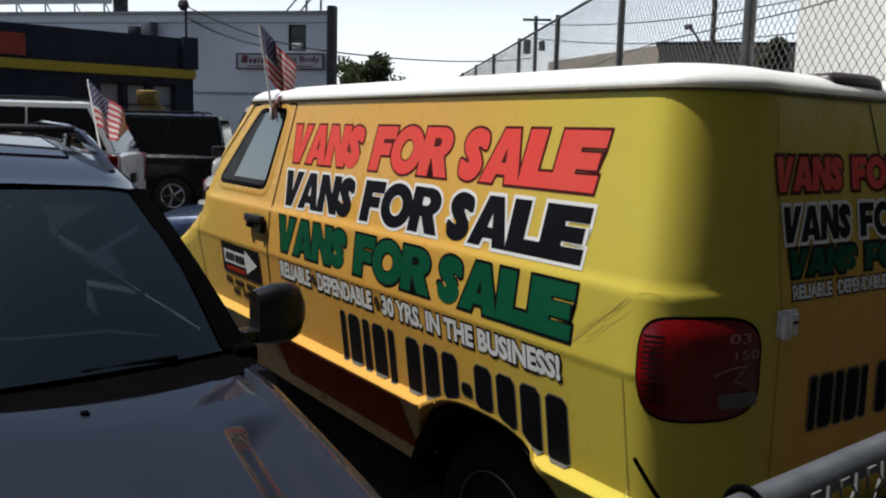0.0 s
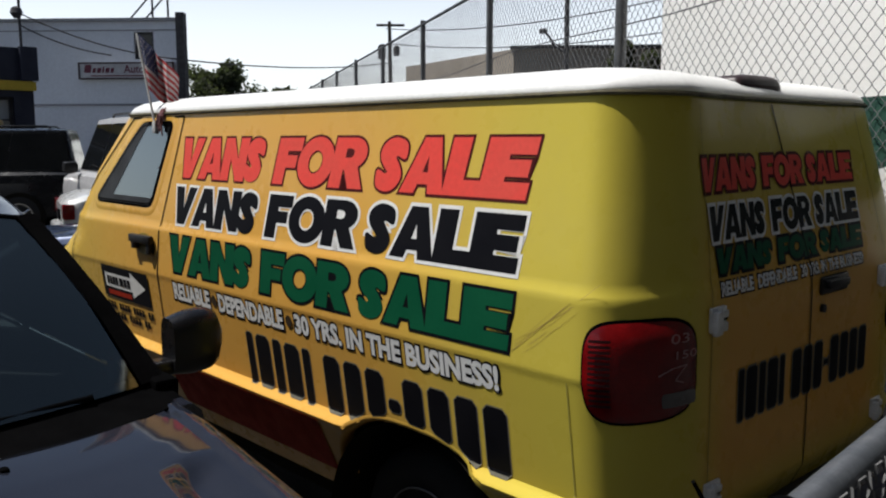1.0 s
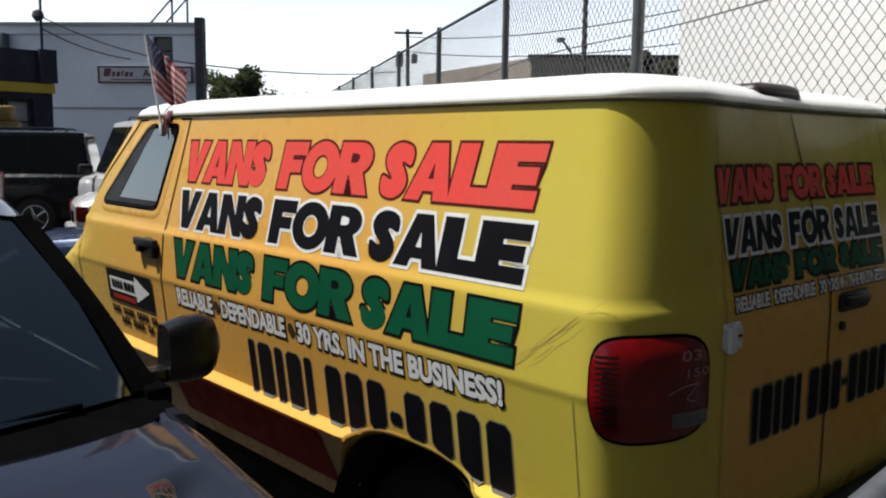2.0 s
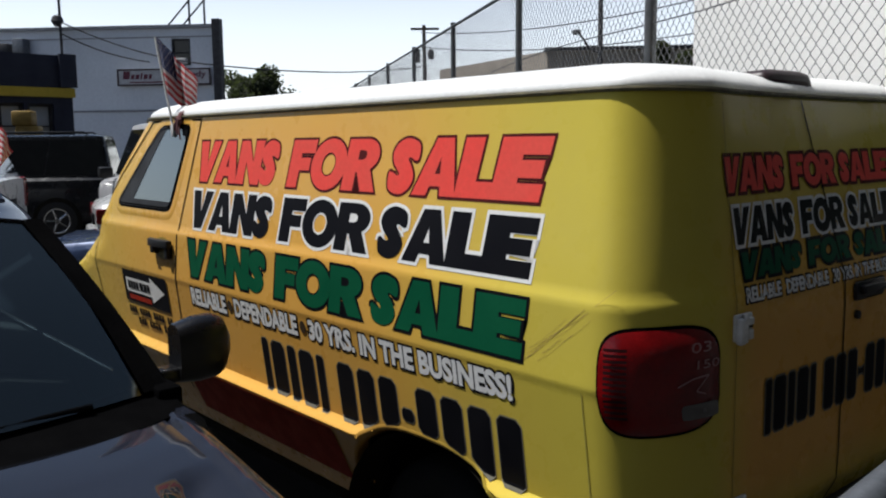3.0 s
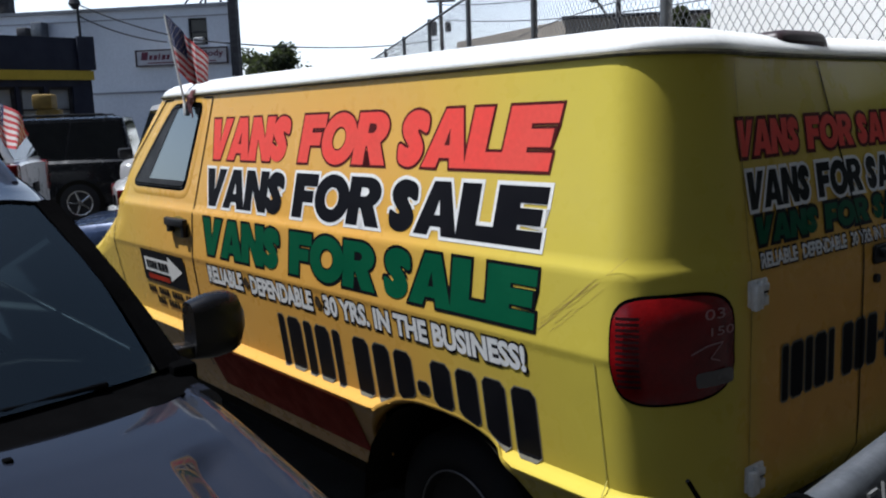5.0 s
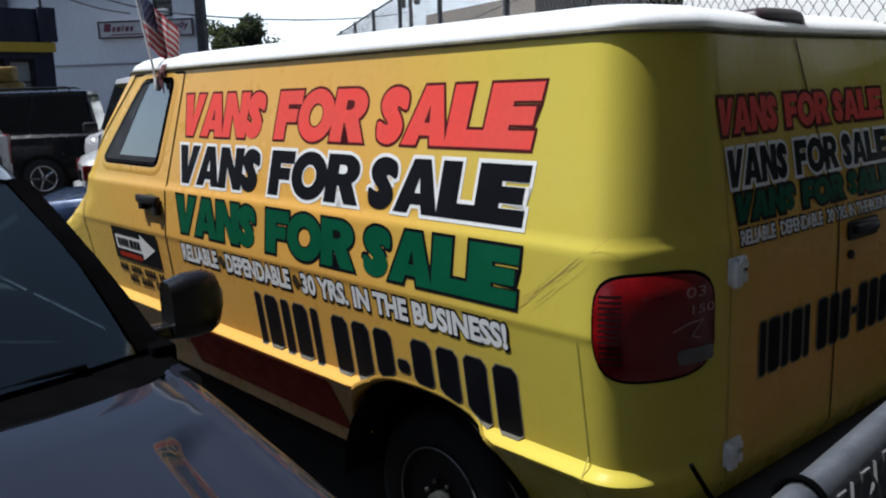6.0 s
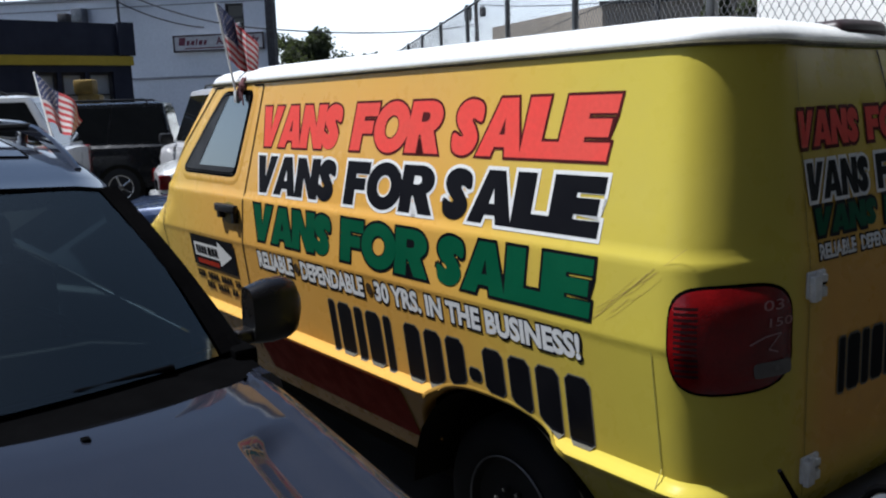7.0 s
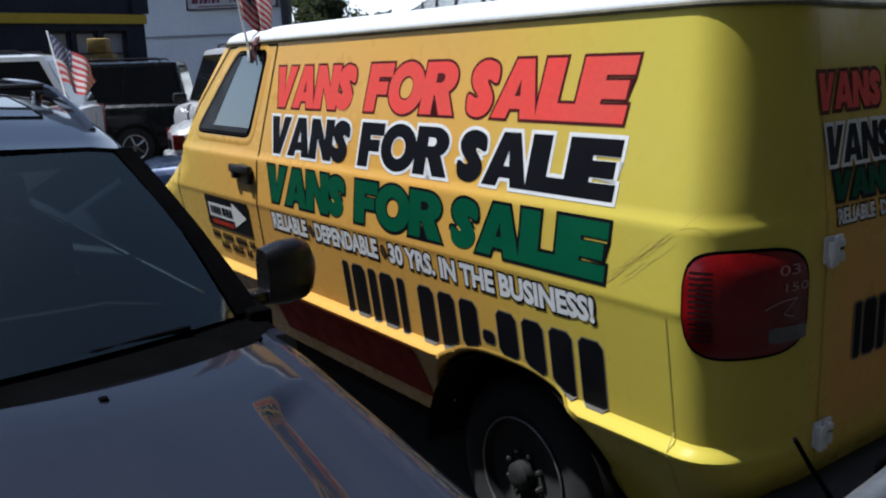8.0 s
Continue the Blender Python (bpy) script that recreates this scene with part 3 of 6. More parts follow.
# arrow sign and two rows of small writing on the door
bm = bmesh.new()
prism(bm, [(-3.31, 0.952), (-2.755, 0.952), (-2.755, 1.118), (-3.31, 1.118)], lambda u, v: on_side(u, v, 0.003))
sign = part("arrow_sign", bm, INK_BLACK, VAN, "black panel with a white arrow", smooth=False)
bm = bmesh.new()
prism(bm, [(-3.27, 1.005), (-2.95, 1.005), (-2.95, 0.975), (-2.79, 1.04), (-2.95, 1.105), (-2.95, 1.078), (-3.27, 1.078)], lambda u, v: on_side(u, v, 0.0045))
part("arrow", bm, INK_WHITE, sign, "white arrow", smooth=False)
bm = bmesh.new()
x = -3.245
for w in (0.03, 0.026, 0.028, 0.028, 0, 0.045, 0.033, 0.033):
    if w:
        prism(bm, [(x, 1.022), (x + w, 1.022), (x + w, 1.064), (x, 1.064)], lambda u, v: on_side(u, v, 0.006))
    x += w + 0.008
part("name_bars", bm, INK_BLACK, sign, smooth=False)
bm = bmesh.new()
prism(bm, [(-3.25, 0.965), (-2.97, 0.965), (-2.97, 0.99), (-3.25, 0.99)], lambda u, v: on_side(u, v, 0.0045))
part("name_underline", bm, INK_BRICK, sign, smooth=False)
for z, x0, x1, n in ((0.89, -3.29, -2.745, 16), (0.838, -3.19, -2.80, 11)):
    w = (x1 - x0) / n
    for i in range(n):
        if i % 5 != 3:
            bm = bmesh.new()
            prism(bm, [(x0 + i * w, z), (x0 + (i + 0.8) * w, z), (x0 + (i + 0.8) * w, z + 0.036), (x0 + i * w, z + 0.036)], lambda u, v: on_side(u, v, 0.003))
            part("writing_bar", bm, INK_BLACK, VAN, smooth=False)

# dull red sill band
bm = bmesh.new()
loft(bm, [[on_side(-2.62 + 1.235 * i / 24, z, 0.002) for i in range(25)] for z in (0.508, 0.55, 0.60, 0.65, 0.70, 0.732)], closed=False)
part("sill_band", bm, INK_BRICK, VAN, "dull red worn band along the sill", smooth=False)

# lettering of the rear doors
REAR_ROWS = ((1.612, 1.705, 0.362, 1.459, INK_RED, INK_MAROON), (1.475, 1.572, 0.385, 1.438, INK_BLACK, INK_WHITE), (1.385, 1.455, 0.405, 1.414, INK_GREEN, INK_BLACK))
for z0, z1, left, right, ink, rim in REAR_ROWS:
    b_rim, b_ink = bmesh.new(), bmesh.new()
    for w, f0, f1 in (("VANS", 0.0, 0.342), ("FOR", 0.370, 0.648), ("SALE", 0.666, 1.0)):
        x0, x1 = left + (right - left) * f0, left + (right - left) * f1
        word(b_rim, w, x0, x1, z0, z1, on_rear, grow=0.010, lift=0.0004)
        word(b_ink, w, x0, x1, z0, z1, on_rear, lift=0.001)
    r = part("lettering", b_rim, rim, VAN, smooth=False)
    part("lettering_face", b_ink, ink, r, smooth=False)
for words, x0, x1 in (("RELIABLE", 0.42, 0.60), ("DEPENDABLE", 0.63, 0.875), ("30 YRS. IN THE BUSINESS!", 0.905, 1.38)):
    r = part("lettering", type_mesh(words, on_rear, x0 - 0.005, x1 + 0.005, 1.318, 1.368, bold=0.09, lift=0.0004), INK_BLACK, VAN, smooth=False)
    part("lettering_face", type_mesh(words, on_rear, x0, x1, 1.323, 1.363, bold=0.038, lift=0.001), INK_WHITE, r, smooth=False)
bars(on_rear, figure_spans(0.525, 1.445), 0.94, 1.094, INK_BLACK, INK_GREY, 0.006)

# rear doors: gaps, hinges, handle
bm = bmesh.new()
strip(bm, on_rear, dense([(0.93, 1.865), (0.975, 1.372), (0.978, 1.345), (0.978, 0.60)]), 0.008)
EDGE_SHADE = surface("door_edge_shade", (0.22, 0.17, 0.03), (0.16, 0.12, 0.025), rough=0.7)
doors = part("rear_door", bm, DARK_GAP, VAN, "rear door leaf with white hinges", smooth=False)
for y in (0.37, 1.58):
    bm = bmesh.new()
    strip(bm, on_rear, dense([(y + (0.03 if y < 1 else -0.03), 1.85), (y, 1.372), (y, 1.345), (y, 0.60)]), 0.0028)
    part("door_edge", bm, EDGE_SHADE, doors, smooth=False)
for y in (0.395, 1.555):
    for z in (1.265, 0.765):
        bm = bmesh.new()
        box(bm, -0.002, 0.010, y - 0.042, y + 0.04, z - 0.036, z + 0.036, bevel=0.006)
        box(bm, 0.008, 0.026, y - 0.04, y - 0.016, z - 0.042, z + 0.026, bevel=0.005)
        box(bm, 0.008, 0.022, y - 0.016, y + 0.028, z + 0.005, z + 0.026, bevel=0.004)
        tube(bm, [(0.018, y - 0.010, z - 0.038), (0.018, y - 0.010, z + 0.036)], 0.008)
        box(bm, 0.008, 0.02, y + 0.006, y + 0.03, z - 0.034, z - 0.008, bevel=0.003)
        bmesh.ops.translate(bm, verts=bm.verts, vec=-V0)
        part("hinge", bm, surface("chalky_hinge_metal", (0.78, 0.78, 0.76), (0.6, 0.6, 0.58), rough=0.5, scale=25, bump=0.1), doors, "white metal hinge")
        bm = bmesh.new()
        box(bm, 0.0105, 0.0135, y - 0.002, y + 0.036, z - 0.004, z + 0.003)
        box(bm, 0.0105, 0.0135, y - 0.008, y - 0.002, z - 0.034, z + 0.004)
        bmesh.ops.translate(bm, verts=bm.verts, vec=-V0)
        part("hinge_gap", bm, DARK_GAP, doors, smooth=False)
bm = bmesh.new()
box(bm, -0.004, 0.014, 1.035, 1.24, 1.25, 1.31, bevel=0.012)
box(bm, 0.01, 0.035, 1.05, 1.20, 1.27, 1.30, bevel=0.008)
disc_profile(bm, [(0.0, 0.014), (0.012, 0.014), (0.013, 0.006)], n=12, centre=(0, 1.06, 1.205), axis='X')
bmesh.ops.translate(bm, verts=bm.verts, vec=-V0)
part("handle", bm, BLACK_PLASTIC, doors, "black rear door handle")


# tail lights, wrapped round the corners
def corner(s, z, out=0.0, far=False):
    """A point of the rear corner: s runs from 0 (side) to 1 (rear)."""
    ys, xr = side_y(z), interp(z, POST_X)
    if s < 0:
        x, y, nx, ny = xr - 0.18 + s * 0.3, ys, 0, -1
    elif s > 1:
        x, y, nx, ny = xr, ys + 0.33 + (s - 1) * 0.4, 1, 0
    else:
        a = math.pi / 2 * s
        x, y = xr - 0.18 + 0.18 * math.sin(a) ** 0.92, ys + 0.33 * (1 - math.cos(a) ** 0.92)
        nx, ny = math.sin(a) * 0.33, -math.cos(a) * 0.18
        l = math.hypot(nx, ny)
        nx, ny = nx / l, ny / l
    x, y = x + nx * out, y + ny * out
    return Vector((x, 2 * MID - y if far else y, z)) - V0


def lamp_patch(bm, s0, s1, z0, z1, out, bulge, far, n=14, m=10, p=3.6):
    """A pillow-shaped patch with rounded corners on the corner curve."""
    grid = []
    for j in range(m + 1):
        row = []
        for i in range(n + 1):
            u, v = -1 + 2 * i / n, -1 + 2 * j / m
            # square to rounded square
            k = (abs(u) ** p + abs(v) ** p) ** (1 / p)
            mx = max(abs(u), abs(v))
            f = mx / k if k > 0 else 1
            uu, vv = u * f, v * f
            o = out + bulge * max(0, 1 - mx ** 6)
            row.append(bm.verts.new(corner((s0 + s1) / 2 + uu * (s1 - s0) / 2, (z0 + z1) / 2 + vv * (z1 - z0) / 2, o, far)))
        grid.append(row)
    for j in range(m):
        for i in range(n):
            bm.faces.new((grid[j][i], grid[j][i + 1], grid[j + 1][i + 1], grid[j + 1][i]))


for far in (False, True):
    bm = bmesh.new()
    lamp_patch(bm, 0.066, 0.953, 1.019, 1.301, 0.0015, 0.006, far)
    lamp = part("tail_light", bm, RUBBER, VAN, "dark red tail light in a black surround")
    bm = bmesh.new()
    lamp_patch(bm, 0.085, 0.935, 1.027, 1.293, 0.005, 0.017, far)
    part("lens", bm, RED_LENS, lamp, "red ribbed lens")
    bm = bmesh.new()
    for i in range(13):
        z = 1.075 + i * 0.0142
        lamp_patch(bm, 0.145, 0.30, z, z + 0.0075, 0.0252, 0.0, far, n=6, m=2, p=20)
    part("louvre", bm, DARK_LENS, lamp, "dark ribs of the lens", smooth=False)
    bm = bmesh.new()
    lamp_patch(bm, 0.64, 0.885, 1.062, 1.102, 0.0225, 0.001, far, n=6, m=4, p=9)
    part("reverse_lens", bm, CLEAR_LENS, lamp, "grey reversing lens")
    if not far:
        r = part("marker_writing", type_mesh("03", lambda u, v, l: corner(u, v, 0.024), 0.70, 0.83, 1.232, 1.258), CHALK, lamp, "pale marker writing", smooth=False)
        part("marker_writing", type_mesh("150", lambda u, v, l: corner(u, v, 0.024), 0.74, 0.89, 1.19, 1.212), CHALK, lamp, "pale marker writing", smooth=False)
        bm = bmesh.new()
        sc = lambda u, v, l: corner(u, v, 0.024)
        strip(bm, sc, [(0.62, 1.152), (0.72, 1.168), (0.82, 1.172), (0.74, 1.135), (0.80, 1.125)], 0.004)
        part("marker_stroke", bm, CHALK, lamp, smooth=False)

# high brake light on the roof's rear edge: a rounded pod that tapers forwards
POD = 0.905
bm = bmesh.new()
rings = []
for t_, h, w in ((0.0, 0.028, 0.130), (0.04, 0.042, 0.142), (0.10, 0.047, 0.146), (0.55, 0.044, 0.142), (0.85, 0.028, 0.130), (1.0, 0.004, 0.110)):
    x, ring = -0.160 - t_ * 0.22, []
    for k in range(17):
        a = math.pi * k / 16
        ring.append(Vector((x, POD - w * math.copysign(abs(math.cos(a)) ** 0.35, math.cos(a)), GUT + 0.006 + (0.026 + h) * math.sin(a) ** 0.35)))
    rings.append(ring)
loft(bm, [[p - V0 for p in r] for r in rings])
hb = part("brake_light", bm, surface("dusty_dark_red_plastic", (0.03, 0.012, 0.014), (0.02, 0.010, 0.012), rough=0.4), VAN, "high brake light on the roof edge", angle=60)
part("lens", B(-0.168, -0.1575, POD - 0.11, POD + 0.11, GUT + 0.016, GUT + 0.048, bevel=0.004, m=Matrix.Translation(-V0)), DARK_LENS, hb)

# rear bumper, underbody, wheels
BUMPER = surface("dark_blue_bumper", (0.02, 0.022, 0.035), (0.035, 0.036, 0.05), rough=0.4, scale=8, bump=0.05)
bm = bmesh.new()
rings = []
for y in (0.03, 0.10, 0.25, 0.6, 1.0, 1.4, 1.70, 1.82, 1.88):
    k = 1 - max(0, abs(y - MID) - 0.72) * 1.6
    rings.append([Vector((-0.05, y, 0.42)), Vector((0.12 * k, y, 0.42)), Vector((0.155 * k, y, 0.46)), Vector((0.155 * k, y, 0.59)), Vector((0.13 * k, y, 0.615)), Vector((-0.05, y, 0.615))])
loft(bm, [[p - V0 for p in r] for r in rings])
part("bumper", bm, BUMPER, VAN, "dark step bumper under the rear doors", angle=30)
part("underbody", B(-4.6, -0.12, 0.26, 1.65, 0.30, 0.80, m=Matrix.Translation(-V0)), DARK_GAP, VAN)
TYRE = surface("worn_tyre", (0.012, 0.012, 0.012), (0.022, 0.021, 0.020), rough=0.8, scale=6, fine=30, bump=0.04)
# rim and hub metal darkened: the arch's shade is in the colour
RIM = surface("dark_steel_rim", (0.010, 0.010, 0.010), (0.006, 0.006, 0.006), rough=0.55, metal=0.2, scale=20, spec=0.2)
HUB = surface("dark_hub_metal", (0.035, 0.034, 0.032), (0.02, 0.02, 0.019), rough=0.55, metal=0.4, scale=30, spec=0.3)
TRIM = surface("dull_trim_metal", (0.28, 0.28, 0.28), (0.2, 0.2, 0.2), rough=0.4, metal=0.7)
for ax in (AXLE_R, AXLE_F):
    for yy, sg in ((0.155, 1), (1.755, -1)):
        c = Vector((ax - 0.06, yy, 0.345)) - V0
        f = lambda prof: [(a * sg, r) for a, r in prof]
        bm = disc_profile(bmesh.new(), f([(0.21, 0.19), (0.21, 0.318), (0.19, 0.337), (0.12, 0.345), (0.03, 0.338), (0.008, 0.318), (0.0, 0.27), (0.012, 0.212), (0.03, 0.19)]), n=40, centre=c)
        w = part("wheel", bm, TYRE, VAN, "black tyre on a steel rim")
        bm = disc_profile(bmesh.new(), f([(0.19, 0.20), (0.016, 0.208), (0.008, 0.20), (0.02, 0.19), (0.06, 0.175), (0.055, 0.12), (0.035, 0.10), (0.03, 0.06), (0.01, 0.05), (0.008, 0.02)]), n=40, centre=c)
        rim = part("rim", bm, RIM, w, "dark steel rim")
        part("trim_ring", tube(bmesh.new(), [c + Vector((math.cos(q * math.pi / 24) * 0.206, 0.003 * sg, math.sin(q * math.pi / 24) * 0.206)) for q in range(49)], 0.0035, n=6), TRIM, rim, "bright trim ring")
        part("hub_cap", disc_profile(bmesh.new(), f([(0.02, 0.052), (-0.012, 0.05), (-0.024, 0.036), (-0.026, 0.012)]), n=20, centre=c), HUB, rim, "dark metal hub cap")
        for k in range(8):
            a = 2 * math.pi * (k + 0.5) / 8
            part("wheel_nut", disc_profile(bmesh.new(), f([(0.04, 0.011), (0.012, 0.011), (0.006, 0.006)]), n=6, centre=c + Vector((math.cos(a) * 0.083, 0, math.sin(a) * 0.083))), HUB, rim)
        for k in range(8):
            a = 2 * math.pi * k / 8
            part("rim_hole", disc_profile(bmesh.new(), f([(0.05, 0.02), (0.048, 0.018)]), n=10, centre=c + Vector((math.cos(a) * 0.148, -0.003 * sg, math.sin(a) * 0.148))), DARK_GAP, rim)
# sheets closing the arch, near black in place of its deep shade
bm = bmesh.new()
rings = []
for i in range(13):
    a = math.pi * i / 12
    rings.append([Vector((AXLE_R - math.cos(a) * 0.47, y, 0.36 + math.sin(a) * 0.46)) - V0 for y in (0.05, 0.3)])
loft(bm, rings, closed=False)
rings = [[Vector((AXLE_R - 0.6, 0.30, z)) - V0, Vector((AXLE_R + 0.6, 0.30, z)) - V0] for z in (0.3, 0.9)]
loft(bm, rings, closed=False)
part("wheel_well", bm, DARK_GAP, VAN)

# front: windshield, grille, bumper, lights
bm = bmesh.new()
rings = []
for z in (1.35, 1.5, 1.65, 1.82):
    xf = interp(z, FRONT) - 0.004
    rings.append([Vector((xf + (0.16 if abs(y - 1) > 0.6 else 0), y, z)) - V0 for y in (0.36, 0.5, 0.8, 1.2, 1.5, 1.64)])
loft(bm, rings, closed=False)
part("windshield", bm, TINT, VAN, "tinted windshield")
bm = bmesh.new()
box(bm, -5.0, -4.93, 0.45, 1.55, 0.72, 0.92, bevel=0.02)
bmesh.ops.translate(bm, verts=bm.verts, vec=-V0)
part("grille", bm, BLACK_PLASTIC, VAN)
bm = bmesh.new()
box(bm, -5.08, -4.86, 0.12, 1.88, 0.44, 0.62, bevel=0.03)
bmesh.ops.translate(bm, verts=bm.verts, vec=-V0)
part("front_bumper", bm, BLACK_PLASTIC, VAN)
for y in (0.33, 1.67):
    bm = B(-4.93, -4.86, y - 0.12, y + 0.12, 0.74, 0.92, bevel=0.02, m=Matrix.Translation(-V0))
    part("headlight", bm, CLEAR_LENS, VAN)

# ---- the dark blue sport utility car beside the van ----
SC = -1.56                                    # its middle line
SUV = thing("parked_suv", pose(-1.9, SC, 0), "dark blue sport utility car with roof rails, parked beside the van", "car")
S0 = Vector((-1.9, SC, 0))


def suv_section(x, w, zs, wh, ze, zm, bulge):
    """Half a cross-section, from the sill over the fender's crest to the middle of the hood; a slanting flank and a shallow valley run along the hood beside its middle, fading out towards the glass."""
    k = wh / 0.845
    ease = lambda f: max(0.0, min(1.0, f)) ** 2 * (3 - 2 * max(0.0, min(1.0, f)))
    valley = 0.036 * ease((x + 0.69) / 0.08) * ease((0.46 - x) / 0.3)
    rise = 0.050 * min(1.0, max(0.0, (0.46 - x) / 0.3))
    edge = interp(x, [(-0.65, 0.657), (-0.30, 0.642), (-0.12, 0.612), (0.46, 0.50)])
    wave = 0.0018 * math.sin(34 * x) + 0.0020 * math.sin(71 * x + 1)

    def top(dy):
        soft = max(0.0, min(1.0, (0.80 - dy) / 0.7)) ** 1.5
        f = (dy - edge + 0.065) / 0.065
        dip = max(0.0, 0.75 * f + 0.25 * ease(f)) if f < 1 else 1 - ease((dy - edge) / (0.765 - edge))
        return ze - 0.001 + 0.010 * max(0.0, 1 - (dy / 0.80) ** 2) + rise * soft - valley * dip

    half = [(w - 0.10, 0.32), (w - 0.02, 0.42), (w, 0.55), (w, 0.70), (w - 0.010, zs - 0.17), (wh + 0.030, ze - 0.085), (wh + 0.022, ze - 0.054), (wh + 0.008, ze - 0.026), (wh - 0.010, ze - 0.008), (wh - 0.028, ze + 0.003), (wh - 0.044, ze + 0.006 + wave), (wh - 0.054, ze + 0.0065 + wave), (wh - 0.059, ze + 0.005 + wave), (wh - 0.062, ze + 0.002 + wave), (wh - 0.066, ze - 0.001), (0.776 * k, ze - 0.004), (0.769 * k, ze - 0.010)]
    for dy in (0.762, 0.73, 0.70, *[0.69 - 0.006 * i for i in range(34)], 0.46, 0.40, 0.32, 0.2, 0.1, 0.0):
        half.append((dy * k, top(dy)))
    return half


STATIONS = [(0.46, 0.60, 0.72, 0.55, 0.70, 0.74, 0.0), (0.45, 0.70, 0.80, 0.66, 0.76, 0.80, 0.004), (0.40, 0.78, 0.86, 0.74, 0.825, 0.86, 0.012), (0.28, 0.86, 0.90, 0.81, 0.875, 0.915, 0.02), (0.10, 0.89, 0.935, 0.835, 0.905, 0.955, 0.022), (-0.10, 0.89, 0.96, 0.842, 0.935, 0.985, 0.022), (-0.30, 0.895, 0.985, 0.845, 0.965, 1.015, 0.022), (-0.50, 0.897, 1.01, 0.845, 0.998, 1.045, 0.021), (-0.60, 0.898, 1.02, 0.845, 1.014, 1.06, 0.016), (-0.68, 0.899, 1.03, 0.845, 1.027, 1.07, 0.006), (-0.80, 0.90, 1.045, 0.845, 1.045, 1.082, 0.0), (-0.955, 0.90, 1.06, 0.845, 1.062, 1.09, 0.0)]


def suv_arch(x, z):
    for ax in (-0.42, -3.25):
        d = abs(x - ax) / 0.46
        if d < 1 and z < 0.86:
            lo = 0.36 + 0.44 * math.sqrt(1 - d * d)
            return lo + (z - 0.32) * (0.86 - lo) / 0.54
    return z


def suv_ring(x, half):
    ring = [Vector((x + 0.0, SC + dy, suv_arch(x, z) if dy > 0.7 else z)) - S0 for dy, z in half]
    ring += [Vector((x, SC - dy, suv_arch(x, z) if dy > 0.7 else z)) - S0 for dy, z in half[::-1][1:]]
    return ring


def bow(dy):
    """How far the hood's rear edge runs forward of its corners."""
    return 0.30 * max(0, 1 - (abs(dy) / 0.845) ** 2)


bm = bmesh.new()
rings = []
fine = []
for a, b in zip(STATIONS, STATIONS[1:]):
    k = max(1, round((a[0] - b[0]) / 0.025))
    fine += [tuple(p + (q - p) * i / k for p, q in zip(a, b)) for i in range(k)]
fine.append(STATIONS[-1])
for st in fine:
    x = st[0]
    half = suv_section(*st)
    ring = suv_ring(x, half)
    k = max(0, min(1, (0.1 - x) / 1.0))
    ring = [p + Vector((bow(p.y) * k * (1 if p.z > 0.9 else 0), 0, 0)) for p in ring]
    rings.append(ring)
loft(bm, rings, cap=True)
part("hood", bm, NAVY_PAINT, SUV, "dark blue hood with a raised centre", angle=35)

# body behind the hood, up to the window line
bm = bmesh.new()
BELT = 1.07
rings = []
xs = [-0.89 - 0.05 * i for i in range(69)] + [-4.32, -4.36]
for x in xs:
    k = max(0, (-3.9 - x) / 0.46)
    w = 0.90 - 0.05 * k ** 2
    half = [(w - 0.10, 0.34), (w - 0.02, 0.42), (w, 0.55), (w + 0.005, 0.72), (w - 0.005, 0.93), (w - 0.03, BELT - 0.03), (w - 0.055, BELT - 0.006), (0.815, BELT - 0.004), (0.80, 0.95), (0, 0.95)]
    rings.append([Vector((x, SC + dy, suv_arch(x, z) if dy > 0.7 else z)) - S0 for dy, z in half] + [Vector((x, SC - dy, suv_arch(x, z) if dy > 0.7 else z)) - S0 for dy, z in half[::-1][1:]])
loft(bm, rings, cap=True)
part("body", bm, NAVY_PAINT, SUV, angle=35)

# black cowl between hood and glass
bm = bmesh.new()
rings = []
for i in range(13):
    dy = -0.85 + 1.70 * i / 12
    b_ = bow(dy)
    rings.append([Vector((-0.945 + b_ * 0.98, SC + dy, 1.061 + 0.016 * (1 - (dy / 0.85) ** 2))) - S0, Vector((-1.03 + b_ * 0.88, SC + dy, 1.073 + 0.013 * (1 - (dy / 0.85) ** 2))) - S0, Vector((-1.14 + b_ * 0.9, SC + dy * 0.97, 1.098 + 0.02 * (1 - (dy / 0.85) ** 2))) - S0])
loft(bm, rings, closed=False)
part("cowl", bm, RUBBER, SUV, "black plastic cowl under the windshield")
for dy in (0.305, -0.305):
    bm = bmesh.new()
    x = -0.646
    box(bm, x - 0.012, x + 0.012, SC + dy - 0.010, SC + dy + 0.010, 1.060, 1.100, bevel=0.005)
    bmesh.ops.translate(bm, verts=bm.verts, vec=-S0)
    part("washer_nozzle", bm, RUBBER, SUV, "small black washer nozzle")
bm = bmesh.new()
tube(bm, [Vector(p) - S0 for p in ((-0.88, -2.0, 1.10), (-0.87, -1.6, 1.125), (-0.90, -1.2, 1.12), (-0.97, -0.95, 1.11))], 0.009)
tube(bm, [Vector(p) - S0 for p in ((-0.86, -1.35, 1.11), (-0.93, -1.7, 1.135), (-0.97, -2.1, 1.13))], 0.008)
part("wiper", bm, RUBBER, SUV)

# windshield, pillars, roof, side glass
def base_pt(s):
    dy = 0.83 * s
    return Vector((-1.07 + 0.23 * (1 - s * s), SC + dy, 1.092 + 0.03 * (1 - s * s)))


